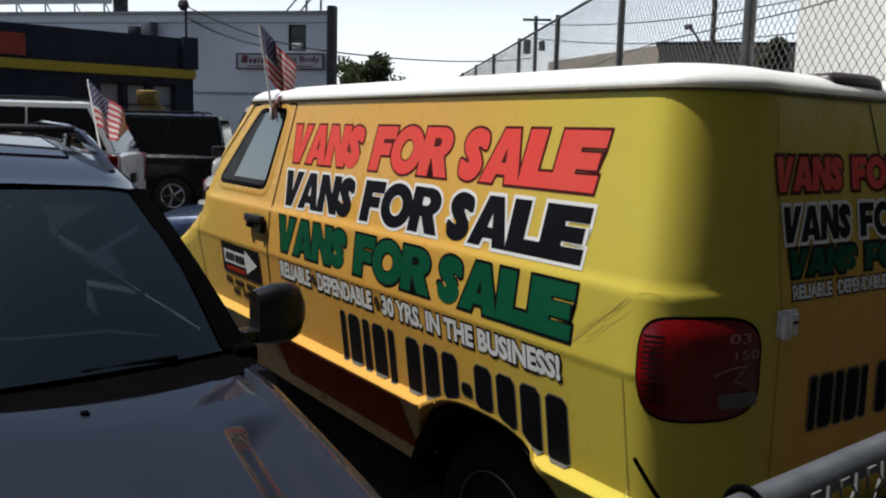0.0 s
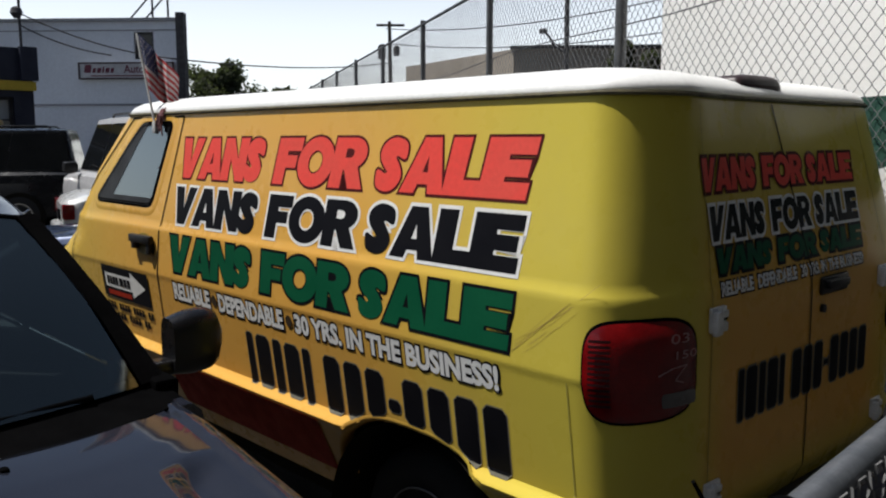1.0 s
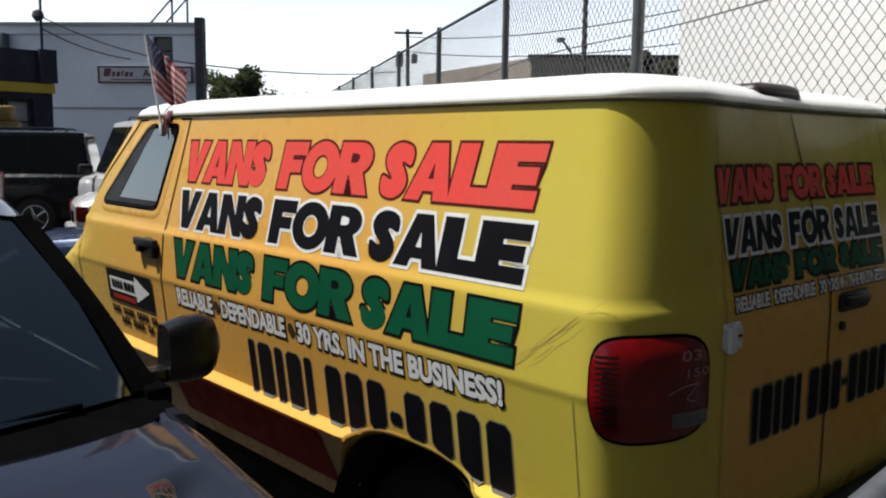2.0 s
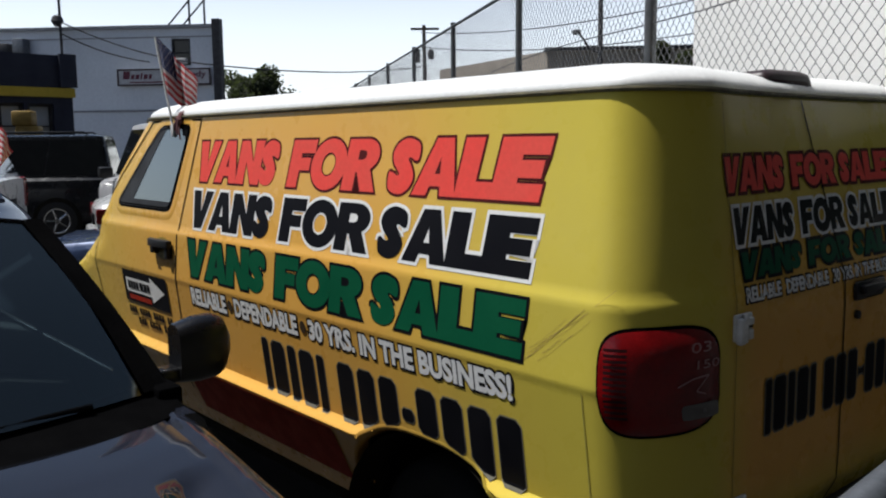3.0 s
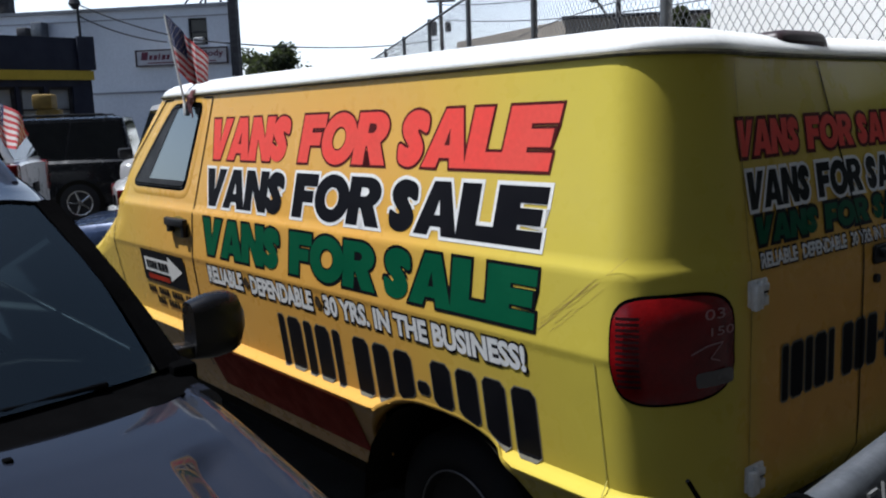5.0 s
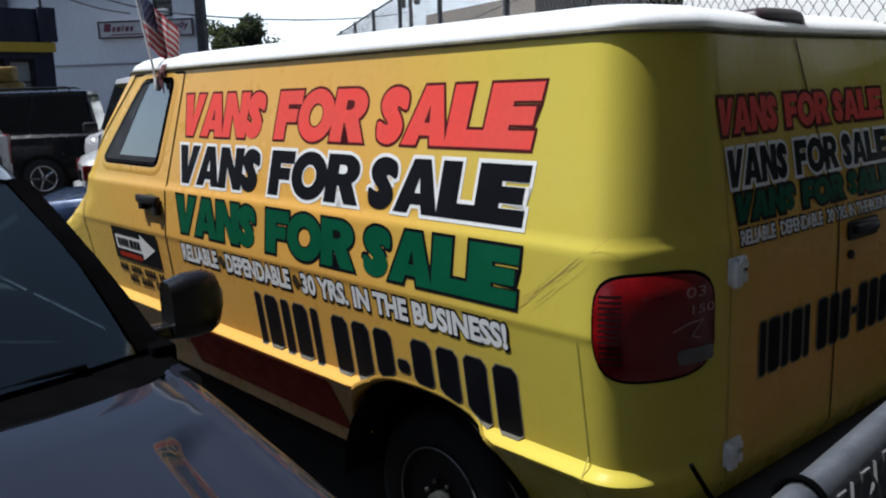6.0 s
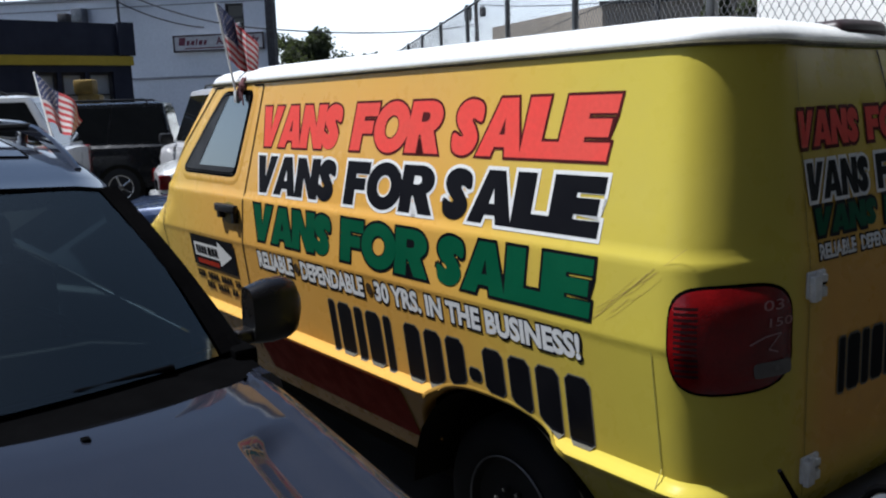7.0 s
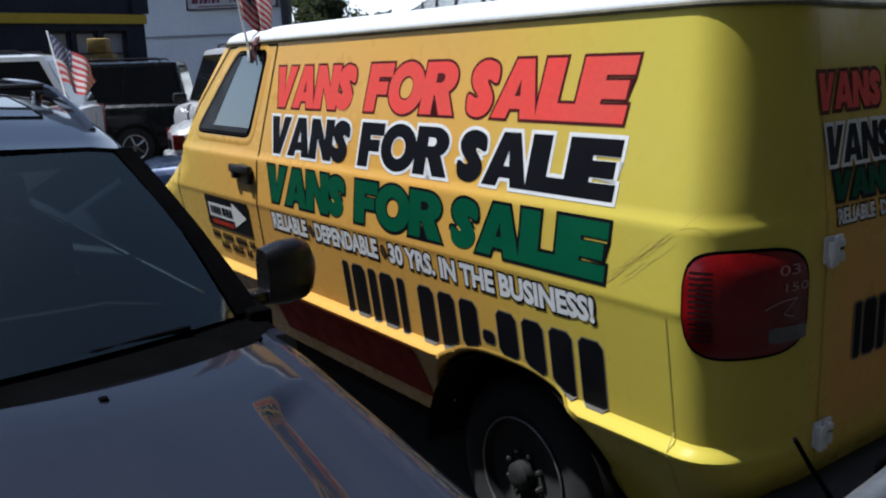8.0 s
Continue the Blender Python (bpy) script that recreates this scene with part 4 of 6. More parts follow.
def top_pt(s):
    dy = 0.678 * s
    return Vector((-1.60 + 0.09 * (1 - s * s), SC + dy, 1.528 + 0.02 * (1 - s * s)))


bm = bmesh.new()
rings = []
for i in range(9):
    f = i / 8
    rings.append([base_pt(s / 6).lerp(top_pt(s / 6), f) + Vector((0.02, 0, 0.025)) * math.sin(math.pi * f) * (1 - (s / 6) ** 2 * 0.4) - S0 for s in range(-6, 7)])
loft(bm, rings, closed=False)
ws = part("windshield", bm, CLEAR, SUV, "dark clear windshield")
for sg in (-1, 1):
    bm = bmesh.new()
    a0, a1 = base_pt(0.985 * sg), top_pt(0.985 * sg)
    o = Vector((0, 0.055 * sg, -0.012))
    rings = []
    for f in (0, 0.25, 0.5, 0.75, 1.0):
        p = a0.lerp(a1, f) + Vector((0.02, 0, 0.025)) * math.sin(math.pi * f) * 0.6
        rings.append([p + Vector((0.006, -0.028 * sg, 0.009)) - S0, p + Vector((-0.012, 0.035 * sg, 0.006)) - S0, p + Vector((-0.05, 0.062 * sg, -0.02)) - S0, p + Vector((-0.20, 0.05 * sg, -0.13)) - S0, p + Vector((-0.03, -0.028 * sg, -0.02)) - S0])
    loft(bm, rings)
    part("pillar", bm, RUBBER, SUV, "dark windshield pillar")
for sg in (-1, 1):
    y0, y1 = sorted((SC + sg * 0.80, SC + sg * 0.872))
    part("pillar_foot", B(-1.36, -1.02, y0, y1, 1.02, 1.105, bevel=0.012, m=Matrix.Translation(-S0)), RUBBER, SUV)
# black edge of the glass
for sg in (-1, 1):
    bm = bmesh.new()
    rings = []
    for i in range(9):
        f = i / 8
        r = []
        for s in (0.925 + 0.043 * min(1.0, f * 1.6), 1.0):
            s *= sg
            r.append(base_pt(s).lerp(top_pt(s), f) + Vector((0.02, 0, 0.025)) * math.sin(math.pi * f) * (1 - s ** 2 * 0.4) + Vector((0.003, 0, 0.004)) - S0)
        rings.append(r)
    loft(bm, rings, closed=False)
    part("glass_border", bm, RUBBER, ws)

ROOF_Z = [(-4.3, 1.60), (-3.9, 1.672), (-3.2, 1.69), (-2.6, 1.675), (-2.2, 1.64), (-1.9, 1.597), (-1.7, 1.558), (-1.5, 1.53)]
bm = bmesh.new()
rings = []
for x in (-4.34, -4.30, -4.2, -4.0, -3.6, -3.2, -2.8, -2.5, -2.2, -2.0, -1.85, -1.72, -1.63, -1.59):
    z = interp(x, ROOF_Z)
    w = 0.725 if x < -1.75 else 0.725 - 0.02 * (x + 1.75) / 0.15
    half = [(w, z - 0.055), (w - 0.015, z - 0.03), (w - 0.05, z - 0.008), (w - 0.13, z + 0.004), (0.3, z + 0.02), (0.0, z + 0.026)]
    sh = [0, 0, 0.005, 0.01, 0.05, 0.075]
    kx = max(0, min(1, (x + 2.0) / 0.4))
    r = [Vector((x + s * kx, SC + dy, zz)) - S0 for (dy, zz), s in zip(half, sh)] + [Vector((x + s * kx, SC - dy, zz)) - S0 for (dy, zz), s in list(zip(half, sh))[::-1][1:]]
    rings.append(r)
loft(bm, rings, cap=True)
roof = part("roof", bm, NAVY_PAINT, SUV, "dark blue roof", angle=50)
# sunroof: a dark panel with a rubber seam, a few millimetres proud of the roof
def on_roof(x, dy, lift):
    return Vector((x, SC + dy, interp(x, ROOF_Z) + interp(abs(dy), [(0.0, 0.026), (0.3, 0.02), (0.595, 0.004)]) + lift)) - S0


bm = bmesh.new()
loft(bm, [[on_roof(-2.80 + 0.06 * i, 0.54 * j / 8, 0.004) for j in range(-8, 9)] for i in range(14)], closed=False)
sunroof = part("sunroof", bm, NAVY_PAINT, SUV, "dark glossy sunroof panel")
bm = bmesh.new()
edge = [(-2.02, 0.54), (-2.02, -0.54), (-2.80, -0.54), (-2.80, 0.54), (-2.02, 0.54)]
for (xa, ya), (xb, yb) in zip(edge, edge[1:]):
    tube(bm, [on_roof(xa + (xb - xa) * k / 8, ya + (yb - ya) * k / 8, 0.003) for k in range(9)], 0.0035, n=6)
part("sunroof_seal", bm, RUBBER, sunroof, "black rubber seal")
SIDE_GLASS = surface("suv_side_glass", (0.006, 0.007, 0.008), (0.009, 0.010, 0.011), rough=0.04, spec=0.25)
for sg in (-1, 1):
    bm = bmesh.new()
    rings = []
    for x in (-1.04, -1.55, -2.3, -3.0, -3.9, -4.25):
        f = interp(x, [(-4.3, 1), (-1.60, 1.0), (-1.04, 0.04)])
        zt = (interp(x, ROOF_Z) - 0.05) if x < -1.56 else BELT + (interp(-1.6, ROOF_Z) - 0.05 - BELT) * f
        rings.append([Vector((x, SC + sg * 0.845, BELT)) - S0, Vector((x, SC + sg * (0.845 - 0.145 * (zt - BELT) / 0.55), zt)) - S0])
    loft(bm, rings, closed=False)
    part("side_window", bm, SIDE_GLASS, SUV, "tinted side windows")
    bm = bmesh.new()
    for x0, x1 in ((-2.20, -2.28), (-3.15, -3.25), (-4.15, -4.27)):
        zt = interp(x0, ROOF_Z) - 0.04
        loft(bm, [[Vector((x, SC + sg * 0.85, BELT - 0.01)) - S0, Vector((x, SC + sg * 0.712, zt)) - S0] for x in (x0, x1)], closed=False)
    part("window_post", bm, NAVY_PAINT, SUV)
    # roof rail
    bm = bmesh.new()
    y = SC + sg * 0.65
    line = [(-1.84, 1.575), (-1.92, 1.60), (-2.10, 1.655), (-2.32, 1.70), (-2.6, 1.722), (-3.2, 1.735), (-3.7, 1.72), (-3.95, 1.68)]
    rings = []
    for x, z in line:
        hh = 0.012 if x > -1.9 else 0.02
        rings.append([Vector((x, y - 0.015, z - hh)) - S0, Vector((x, y + 0.015, z - hh)) - S0, Vector((x, y + 0.012, z + hh * 0.7)) - S0, Vector((x, y, z + hh)) - S0, Vector((x, y - 0.012, z + hh * 0.7)) - S0])
    loft(bm, rings)
    for x in (-2.62, -3.9):
        z = interp(x, ROOF_Z)
        box(bm, x - 0.05, x + 0.05, y - 0.014, y + 0.014, z - 0.05, z + 0.04, bevel=0.008, m=Matrix.Translation(-S0))
    part("roof_rail", bm, NAVY_PAINT, SUV, "glossy dark roof rail")
for x in (-2.45, -3.4):
    bm = bmesh.new()
    tube(bm, [Vector((x, SC - 0.65, 1.72)) - S0, Vector((x, SC + 0.65, 1.72)) - S0], 0.014)
    part("cross_bar", bm, BLACK_PLASTIC, SUV)
part("rear_glass", B(-4.36, -4.33, SC - 0.60, SC + 0.60, 1.1, 1.56, m=Matrix.Translation(-S0)), SIDE_GLASS, SUV)
# door mirrors
for sg in (-1, 1):
    bm = bmesh.new()
    rings = []
    for i in range(9):
        f = i / 8
        y = SC + sg * (0.94 + 0.168 * f)
        k = max(0.0, 1 - ((f - 0.35) / 0.65) ** 5) ** 0.4 if f > 0.35 else 1 - 0.12 * (1 - f / 0.35)
        k = max(k, 0.35)
        zc = 1.142 + 0.012 * f
        rings.append([Vector((-1.24 + 0.062 * (0.3 + 0.7 * k) * (abs(math.cos(a)) ** 0.6) * math.copysign(1, math.cos(a)) * (0.6 if math.cos(a) < 0 else 1), y, zc + 0.098 * k * (abs(math.sin(a)) ** 0.6) * math.copysign(1, math.sin(a)))) - S0 for a in [2 * math.pi * j / 20 + 0.1 for j in range(20)]])
    loft(bm, rings)
    box(bm, -1.27, -1.20, min(SC + sg * 0.82, SC + sg * 0.95), max(SC + sg * 0.82, SC + sg * 0.95), 1.06, 1.105, bevel=0.01, m=Matrix.Translation(-S0))
    part("door_mirror", bm, surface("black_mirror_shell", (0.006, 0.006, 0.007), (0.009, 0.009, 0.010), rough=0.25, spec=0.35, coat=0.1, bump=0.03), SUV, "black door mirror housing", angle=60)
# cabin
bm = bmesh.new()
rings = []
for i in range(9):
    dy = -0.70 + 1.4 * i / 8
    zc = 1.06 + 0.02 * math.cos(dy * 4)
    rings.append([Vector((-1.10 + bow(dy) * 0.8, SC + dy, 1.045)) - S0, Vector((-1.25, SC + dy, zc - 0.005)) - S0, Vector((-1.45, SC + dy, zc + 0.03 + (0.04 if 0.15 < dy < 0.6 else 0))) - S0, Vector((-1.55, SC + dy, zc - 0.05)) - S0, Vector((-1.56, SC + dy, 0.75)) - S0])
loft(bm, rings, closed=False)
part("dashboard", bm, CABIN, SUV, "grey dashboard")
SEATS = surface("grey_seat_cloth", (0.10, 0.10, 0.10), (0.07, 0.07, 0.075), rough=0.9, fine=200, bump=0.2)
for dy in (-0.36, 0.36):
    bm = bmesh.new()
    box(bm, -2.25, -2.08, SC + dy - 0.25, SC + dy + 0.25, 0.7, 1.24, bevel=0.05)
    box(bm, -2.24, -2.14, SC + dy - 0.13, SC + dy + 0.13, 1.27, 1.43, bevel=0.04)
    box(bm, -2.19, -2.17, SC + dy - 0.05, SC + dy + 0.05, 1.2, 1.3)
    bmesh.ops.translate(bm, verts=bm.verts, vec=-S0)
    part("seat", bm, SEATS, SUV)
bm = bmesh.new()
tube(bm, [Vector((-1.62 + 0.07 * math.sin(a), SC + 0.36 + 0.18 * math.cos(a), 1.03 + 0.17 * math.sin(a))) - S0 for a in [2 * math.pi * k / 24 for k in range(25)]], 0.014)
part("steering_wheel", bm, BLACK_PLASTIC, SUV)
part("inside_mirror", B(-1.56, -1.53, SC - 0.13, SC + 0.13, 1.42, 1.49, bevel=0.012, m=Matrix.Translation(-S0)), BLACK_PLASTIC, SUV)
part("cabin_floor", B(-4.2, -1.4, SC - 0.75, SC + 0.75, 0.5, 0.72, m=Matrix.Translation(-S0)), CABIN, SUV)
for ax in (-0.42, -3.25):
    for sg in (-1, 1):
        c = Vector((ax, SC + sg * 0.88, 0.36)) - S0
        f = lambda prof: [(-a * sg, r) for a, r in prof]
        w = part("wheel", disc_profile(bmesh.new(), f([(0.22, 0.2), (0.22, 0.33), (0.19, 0.355), (0.04, 0.36), (0.008, 0.335), (0.0, 0.27), (0.012, 0.21), (0.03, 0.2)]), n=36, centre=c), TYRE, SUV, "black tyre on an alloy rim")
        part("rim", disc_profile(bmesh.new(), f([(0.2, 0.2), (0.014, 0.208), (0.02, 0.19), (0.05, 0.17), (0.03, 0.06), (0.01, 0.05), (0.008, 0.02)]), n=36, centre=c), GALV, w)
part("front_bumper", B(0.30, 0.52, SC - 0.82, SC + 0.82, 0.38, 0.62, bevel=0.05, m=Matrix.Translation(-S0)), NAVY_PAINT, SUV)
part("grille", B(0.40, 0.49, SC - 0.42, SC + 0.42, 0.64, 0.78, bevel=0.02, m=Matrix.Translation(-S0)), BLACK_PLASTIC, SUV)
for dy in (-0.62, 0.62):
    part("headlight", B(0.30, 0.42, SC + dy - 0.15, SC + dy + 0.15, 0.66, 0.81, bevel=0.03, m=Matrix.Translation(-S0)), CLEAR_LENS, SUV)


# ---- flags on the car windows ----
FLAG_RED = surface("flag_red_cloth", (0.34, 0.025, 0.03), (0.28, 0.022, 0.028), rough=0.8, fine=300, bump=0.1)
FLAG_WHITE = surface("flag_white_cloth", (0.45, 0.41, 0.40), (0.38, 0.35, 0.34), rough=0.8, fine=300, bump=0.1)
FLAG_BLUE = surface("flag_blue_cloth", (0.03, 0.04, 0.11), (0.025, 0.035, 0.09), rough=0.8, fine=300, bump=0.1)


def window_flag(base, top, size, cloth, label):
    """A small striped flag with a starred corner on a clip-on staff; cloth(u, v) gives a point for the way u out along the cloth and v up it."""
    base = Vector(base)
    e = thing("window_flag", Matrix.Translation(base), label, "flag", "flags on the car windows")
    part("staff", tube(bmesh.new(), [(0, 0, 0), Vector(top) - base], 0.006, r1=0.005), surface("white_plastic_staff", (0.7, 0.7, 0.68), rough=0.4), e, "white plastic staff")
    part("clip", B(-0.014, 0.014, -0.008, 0.012, -0.045, 0.01, bevel=0.003), surface("clip_plastic", (0.6, 0.6, 0.58), rough=0.4), e)
    bm = bmesh.new()
    nu, nv = 26, 13
    vs = [[bm.verts.new(cloth(i / nu, j / nv) - base) for i in range(nu + 1)] for j in range(nv + 1)]
    for j in range(nv):
        for i in range(nu):
            f = bm.faces.new((vs[j][i], vs[j][i + 1], vs[j + 1][i + 1], vs[j + 1][i]))
            f.material_index = 2 if (j >= 6 and i < 11) else (0 if j % 2 == 0 else 1)
    fl = part("cloth", bm, [FLAG_RED, FLAG_WHITE, FLAG_BLUE], e, "red and white striped cloth, blue starred corner")
    bm = bmesh.new()
    for r in range(7):
        for c in range(6 if r % 2 == 0 else 5):
            u0, v0 = (1.0 + c * 1.75 + (0 if r % 2 == 0 else 0.87)) / 26, (6.65 + r * 0.93) / 13
            for side in (1, -1):
                p = cloth(u0, v0)
                du, dv = (cloth(u0 + 0.01, v0) - p).normalized(), (cloth(u0, v0 + 0.01) - p).normalized()
                nn = du.cross(dv).normalized() * 0.0025 * side
                s = size * 0.017
                bm.faces.new([bm.verts.new(p + nn - base + (du * math.cos(a) + dv * math.sin(a)) * s * (1 if k % 2 == 0 else 0.5)) for k, a in enumerate([2 * math.pi * q / 10 for q in range(10)])])
    part("star", bm, FLAG_WHITE, fl, smooth=False)
    return e


def flying(u, v):
    """A flag hanging half limp from its staff, with ripples."""
    hoist = Vector((-3.52, -0.60, 1.725)).lerp(Vector((-3.69, -0.60, 1.965)), v)
    w = 0.04 * math.sin(u * 10 + v * 1.5) * u + 0.02 * math.sin(u * 4)
    return hoist + Vector((0.08 * u + w, (0.09 + 0.13 * v) * u + 0.3 * w, -(0.10 + 0.13 * v) * u ** 1.15 + 0.010 * math.sin(u * 9 + v * 2)))


window_flag((-3.40, -0.60, 1.55), (-3.70, -0.60, 1.98), 0.42, flying, "small flag hanging limp on a staff clipped to the dark car")


def drooping(u, v):
    """A tattered flag that sags from its staff on to the roof's edge."""
    hoist = Vector((-2.788, 0.060, 1.985)).lerp(Vector((-2.846, 0.046, 2.245)), v)
    fold = (0.030 * math.sin(u * 9 + v * 1.6) + 0.012 * math.sin(u * 21 - v * 3)) * min(1, u * 3)
    return hoist + Vector((0.115 * u + 0.7 * fold, (0.10 + 0.04 * v) * u - 0.6 * fold, -(0.12 + 0.07 * v) * u ** 1.25 + 0.01 * math.sin(u * 8 + 1)))


FLAG_VAN = window_flag((-2.742, 0.068, 1.832), (-2.848, 0.045, 2.255), 0.34, drooping, "small frayed flag sagging from a staff clipped to the van's door")

bm = bmesh.new()
rng = random.Random(41)
for k in range(12):
    p = drooping(0.55 + 0.035 * k, 0.02 * (k % 3)) - Vector((-2.742, 0.068, 1.832))
    q = Vector((0.075 + rng.uniform(-0.02, 0.03), -0.012 + rng.uniform(-0.006, 0.004), rng.uniform(-0.015, 0.05)))
    tube(bm, [p, p.lerp(q, 0.5) + Vector((rng.uniform(-0.02, 0.02), -0.012, 0.0)), q, q + Vector((rng.uniform(-0.015, 0.015), 0, rng.uniform(-0.06, -0.02)))], 0.007, n=5, r1=0.003)
part("torn_end", bm, surface("torn_flag_cloth", (0.16, 0.05, 0.05), (0.10, 0.05, 0.06), rough=0.9), FLAG_VAN, "torn strips of dark red cloth")

# ---- low fence in front of the camera ----
LOW = thing("low_fence", pose(0.69, 0, 0.12, 0, 0, 4.97), "low chain-link fence with a galvanised top rail", "fence")
L0 = Vector((0.72, 0, 0.12))
RZ = 1.300
part("top_rail", tube(bmesh.new(), [Vector((0.72, y, RZ)) - L0 for y in (-3.4, -2, -1, 0, 1, 2, 2.6)], 0.0235, n=20), GALV, LOW, "round galvanised top rail")
for y in (-3.3, -0.25 + 2.8):
    part("post", tube(bmesh.new(), [Vector((0.72, y, 0.12)) - L0, Vector((0.72, y, RZ - 0.02)) - L0], 0.026, n=14), GALV, LOW)


def chain_link(p0, along, length, z0, z1, cell, r, knuckle=True):
    """Zigzag wires side by side, each a thin three-sided bar, as one mesh."""
    along = Vector(along).normalized()
    side = Vector((-along.y, along.x, 0))
    verts, faces = [], []
    n = int(length / (cell / 2))
    m = int((z1 - z0) / (cell / 2))
    offs = [along * (r * math.cos(a)) + side * (r * math.sin(a)) for a in (0.5, 2.6, 4.7)]
    for i in range(n):
        sgn = 1 if i % 2 == 0 else -1
        first = len(verts)
        for j in range(m + 1):
            q = 1 if j % 2 == 0 else -1
            p = Vector(p0) + along * (cell / 2 * (i + 0.5) + sgn * q * cell / 4) + side * (0.003 * q * sgn)
            p.z = z0 + j * cell / 2
            verts += [tuple(p + o) for o in offs]
            if j:
                a, b = first + (j - 1) * 3, first + j * 3
                faces += [(a + k, a + (k + 1) % 3, b + (k + 1) % 3, b + k) for k in range(3)]
        if knuckle:
            # the twisted end: a small bent prong
            q = 1 if m % 2 == 0 else -1
            top = Vector(p0) + along * (cell / 2 * (i + 0.5) + sgn * q * cell / 4)
            top.z = z0 + m * cell / 2
            pts = [top, top + along * (-0.010 * sgn * q) + Vector((0, 0, 0.022)) + side * 0.006, top + along * (-0.022 * sgn * q) + Vector((0, 0, 0.018)) + side * 0.010, top + along * (-0.024 * sgn * q) + Vector((0, 0, -0.012)) + side * 0.008]
            f0 = len(verts)
            for j, p in enumerate(pts):
                verts += [tuple(p + o) for o in offs]
                if j:
                    a, b = f0 + (j - 1) * 3, f0 + j * 3
                    faces += [(a + k, a + (k + 1) % 3, b + (k + 1) % 3, b + k) for k in range(3)]
    return verts, faces


def link_part(name, vf, mat, parent, origin, label=""):
    me = bpy.data.meshes.new(name)
    me.from_pydata([tuple(Vector(v) - origin) for v in vf[0]], [], vf[1])
    me.materials.append(mat)
    ob = new(name, me)
    ob.parent = parent
    tagged(ob, label, "", "", "stuff")
    return ob


link_part("wire_mesh", chain_link((0.755, -3.3, 0), (0, 1, 0), 5.8, 0.16, 1.288, 0.075, 0.0021), GREY_WIRE, LOW, L0, "galvanised wire mesh with twisted ends")
bm = bmesh.new()
tube(bm, [Vector((0.72 + 0.029 * math.cos(a), -0.775 + 0.006 * math.sin(a * 0.5), RZ + 0.029 * math.sin(a))) - L0 for a in [2 * math.pi * k / 20 for k in range(22)]], 0.0045)
tube(bm, [Vector(p) - L0 for p in ((0.698, -0.80, RZ - 0.02), (0.693, -0.862, RZ - 0.02), (0.689, -0.88, RZ + 0.012), (0.680, -0.908, RZ + 0.052), (0.673, -0.931, RZ + 0.088))], 0.0035, r1=0.0025)
part("tie_cable", bm, RUBBER, LOW, "black cable tie with a loose end")

# ---- tall fence behind the van ----
FA = radians(151.2)
FD = Vector((math.cos(FA), math.sin(FA), 0))
FN = Vector((-FD.y, FD.x, 0))
EYE0 = Vector((1.14, -1.79, 0))
D = 2.8
F0 = EYE0 + Vector((FD.y, -FD.x, 0)) * D     # foot of the perpendicular from the camera
TOP = 1.756 + 0.5546 * D
TALL = thing("tall_fence", Matrix.Translation(F0), "tall chain-link fence on steel posts behind the van", "fence")
POST = surface("grey_fence_post", (0.12, 0.125, 0.13), (0.08, 0.085, 0.09), rough=0.5, metal=0.4)
for i in range(-1, 12):
    s = 5.75 + 3.12 * i
    p = FD * s
    part("post", tube(bmesh.new(), [p + FN * 0.0 + Vector((0, 0, 0)), p + Vector((0, 0, TOP + 0.05)) - Vector((FD.x, FD.y, 0)) * 0.06], 0.042 if i == 0 else 0.035, n=12), POST, TALL)
part("top_rail", tube(bmesh.new(), [FD * s + Vector((0, 0, TOP)) for s in (-1.0, 10, 20, 38)], 0.021, n=8), POST, TALL)
part("tension_wire", tube(bmesh.new(), [FD * s + Vector((0, 0, 2.55 + 0.03 * math.sin(s))) for s in range(-1, 38)], 0.005, n=5), POST, TALL)
link_part("wire_mesh", chain_link(F0 - FD * 1.0, FD, 34.0, 0.05, TOP, 0.086, 0.0027, knuckle=False), WIRE, TALL, F0, "dark wire mesh")
# green screen cloth on the fence
bm = bmesh.new()
rings = []
for i in range(60):
    s = -1.0 + i * 0.075
    off = FN * (-0.03 - 0.012 * math.sin(i * 0.9))
    rings.append([FD * s + off + Vector((0, 0, 1.60 + 0.03 * math.sin(i * 0.7) + 0.015 * math.sin(i * 2.1))), FD * s + off + Vector((0, 0, 1.78)), FD * s + off + Vector((0, 0, 1.935))])
loft(bm, rings, closed=False)
part("screen_cloth", bm, surface("green_screen_cloth", (0.012, 0.07, 0.045), (0.01, 0.05, 0.035), rough=0.85, fine=200, bump=0.2), TALL, "dark green screen cloth")

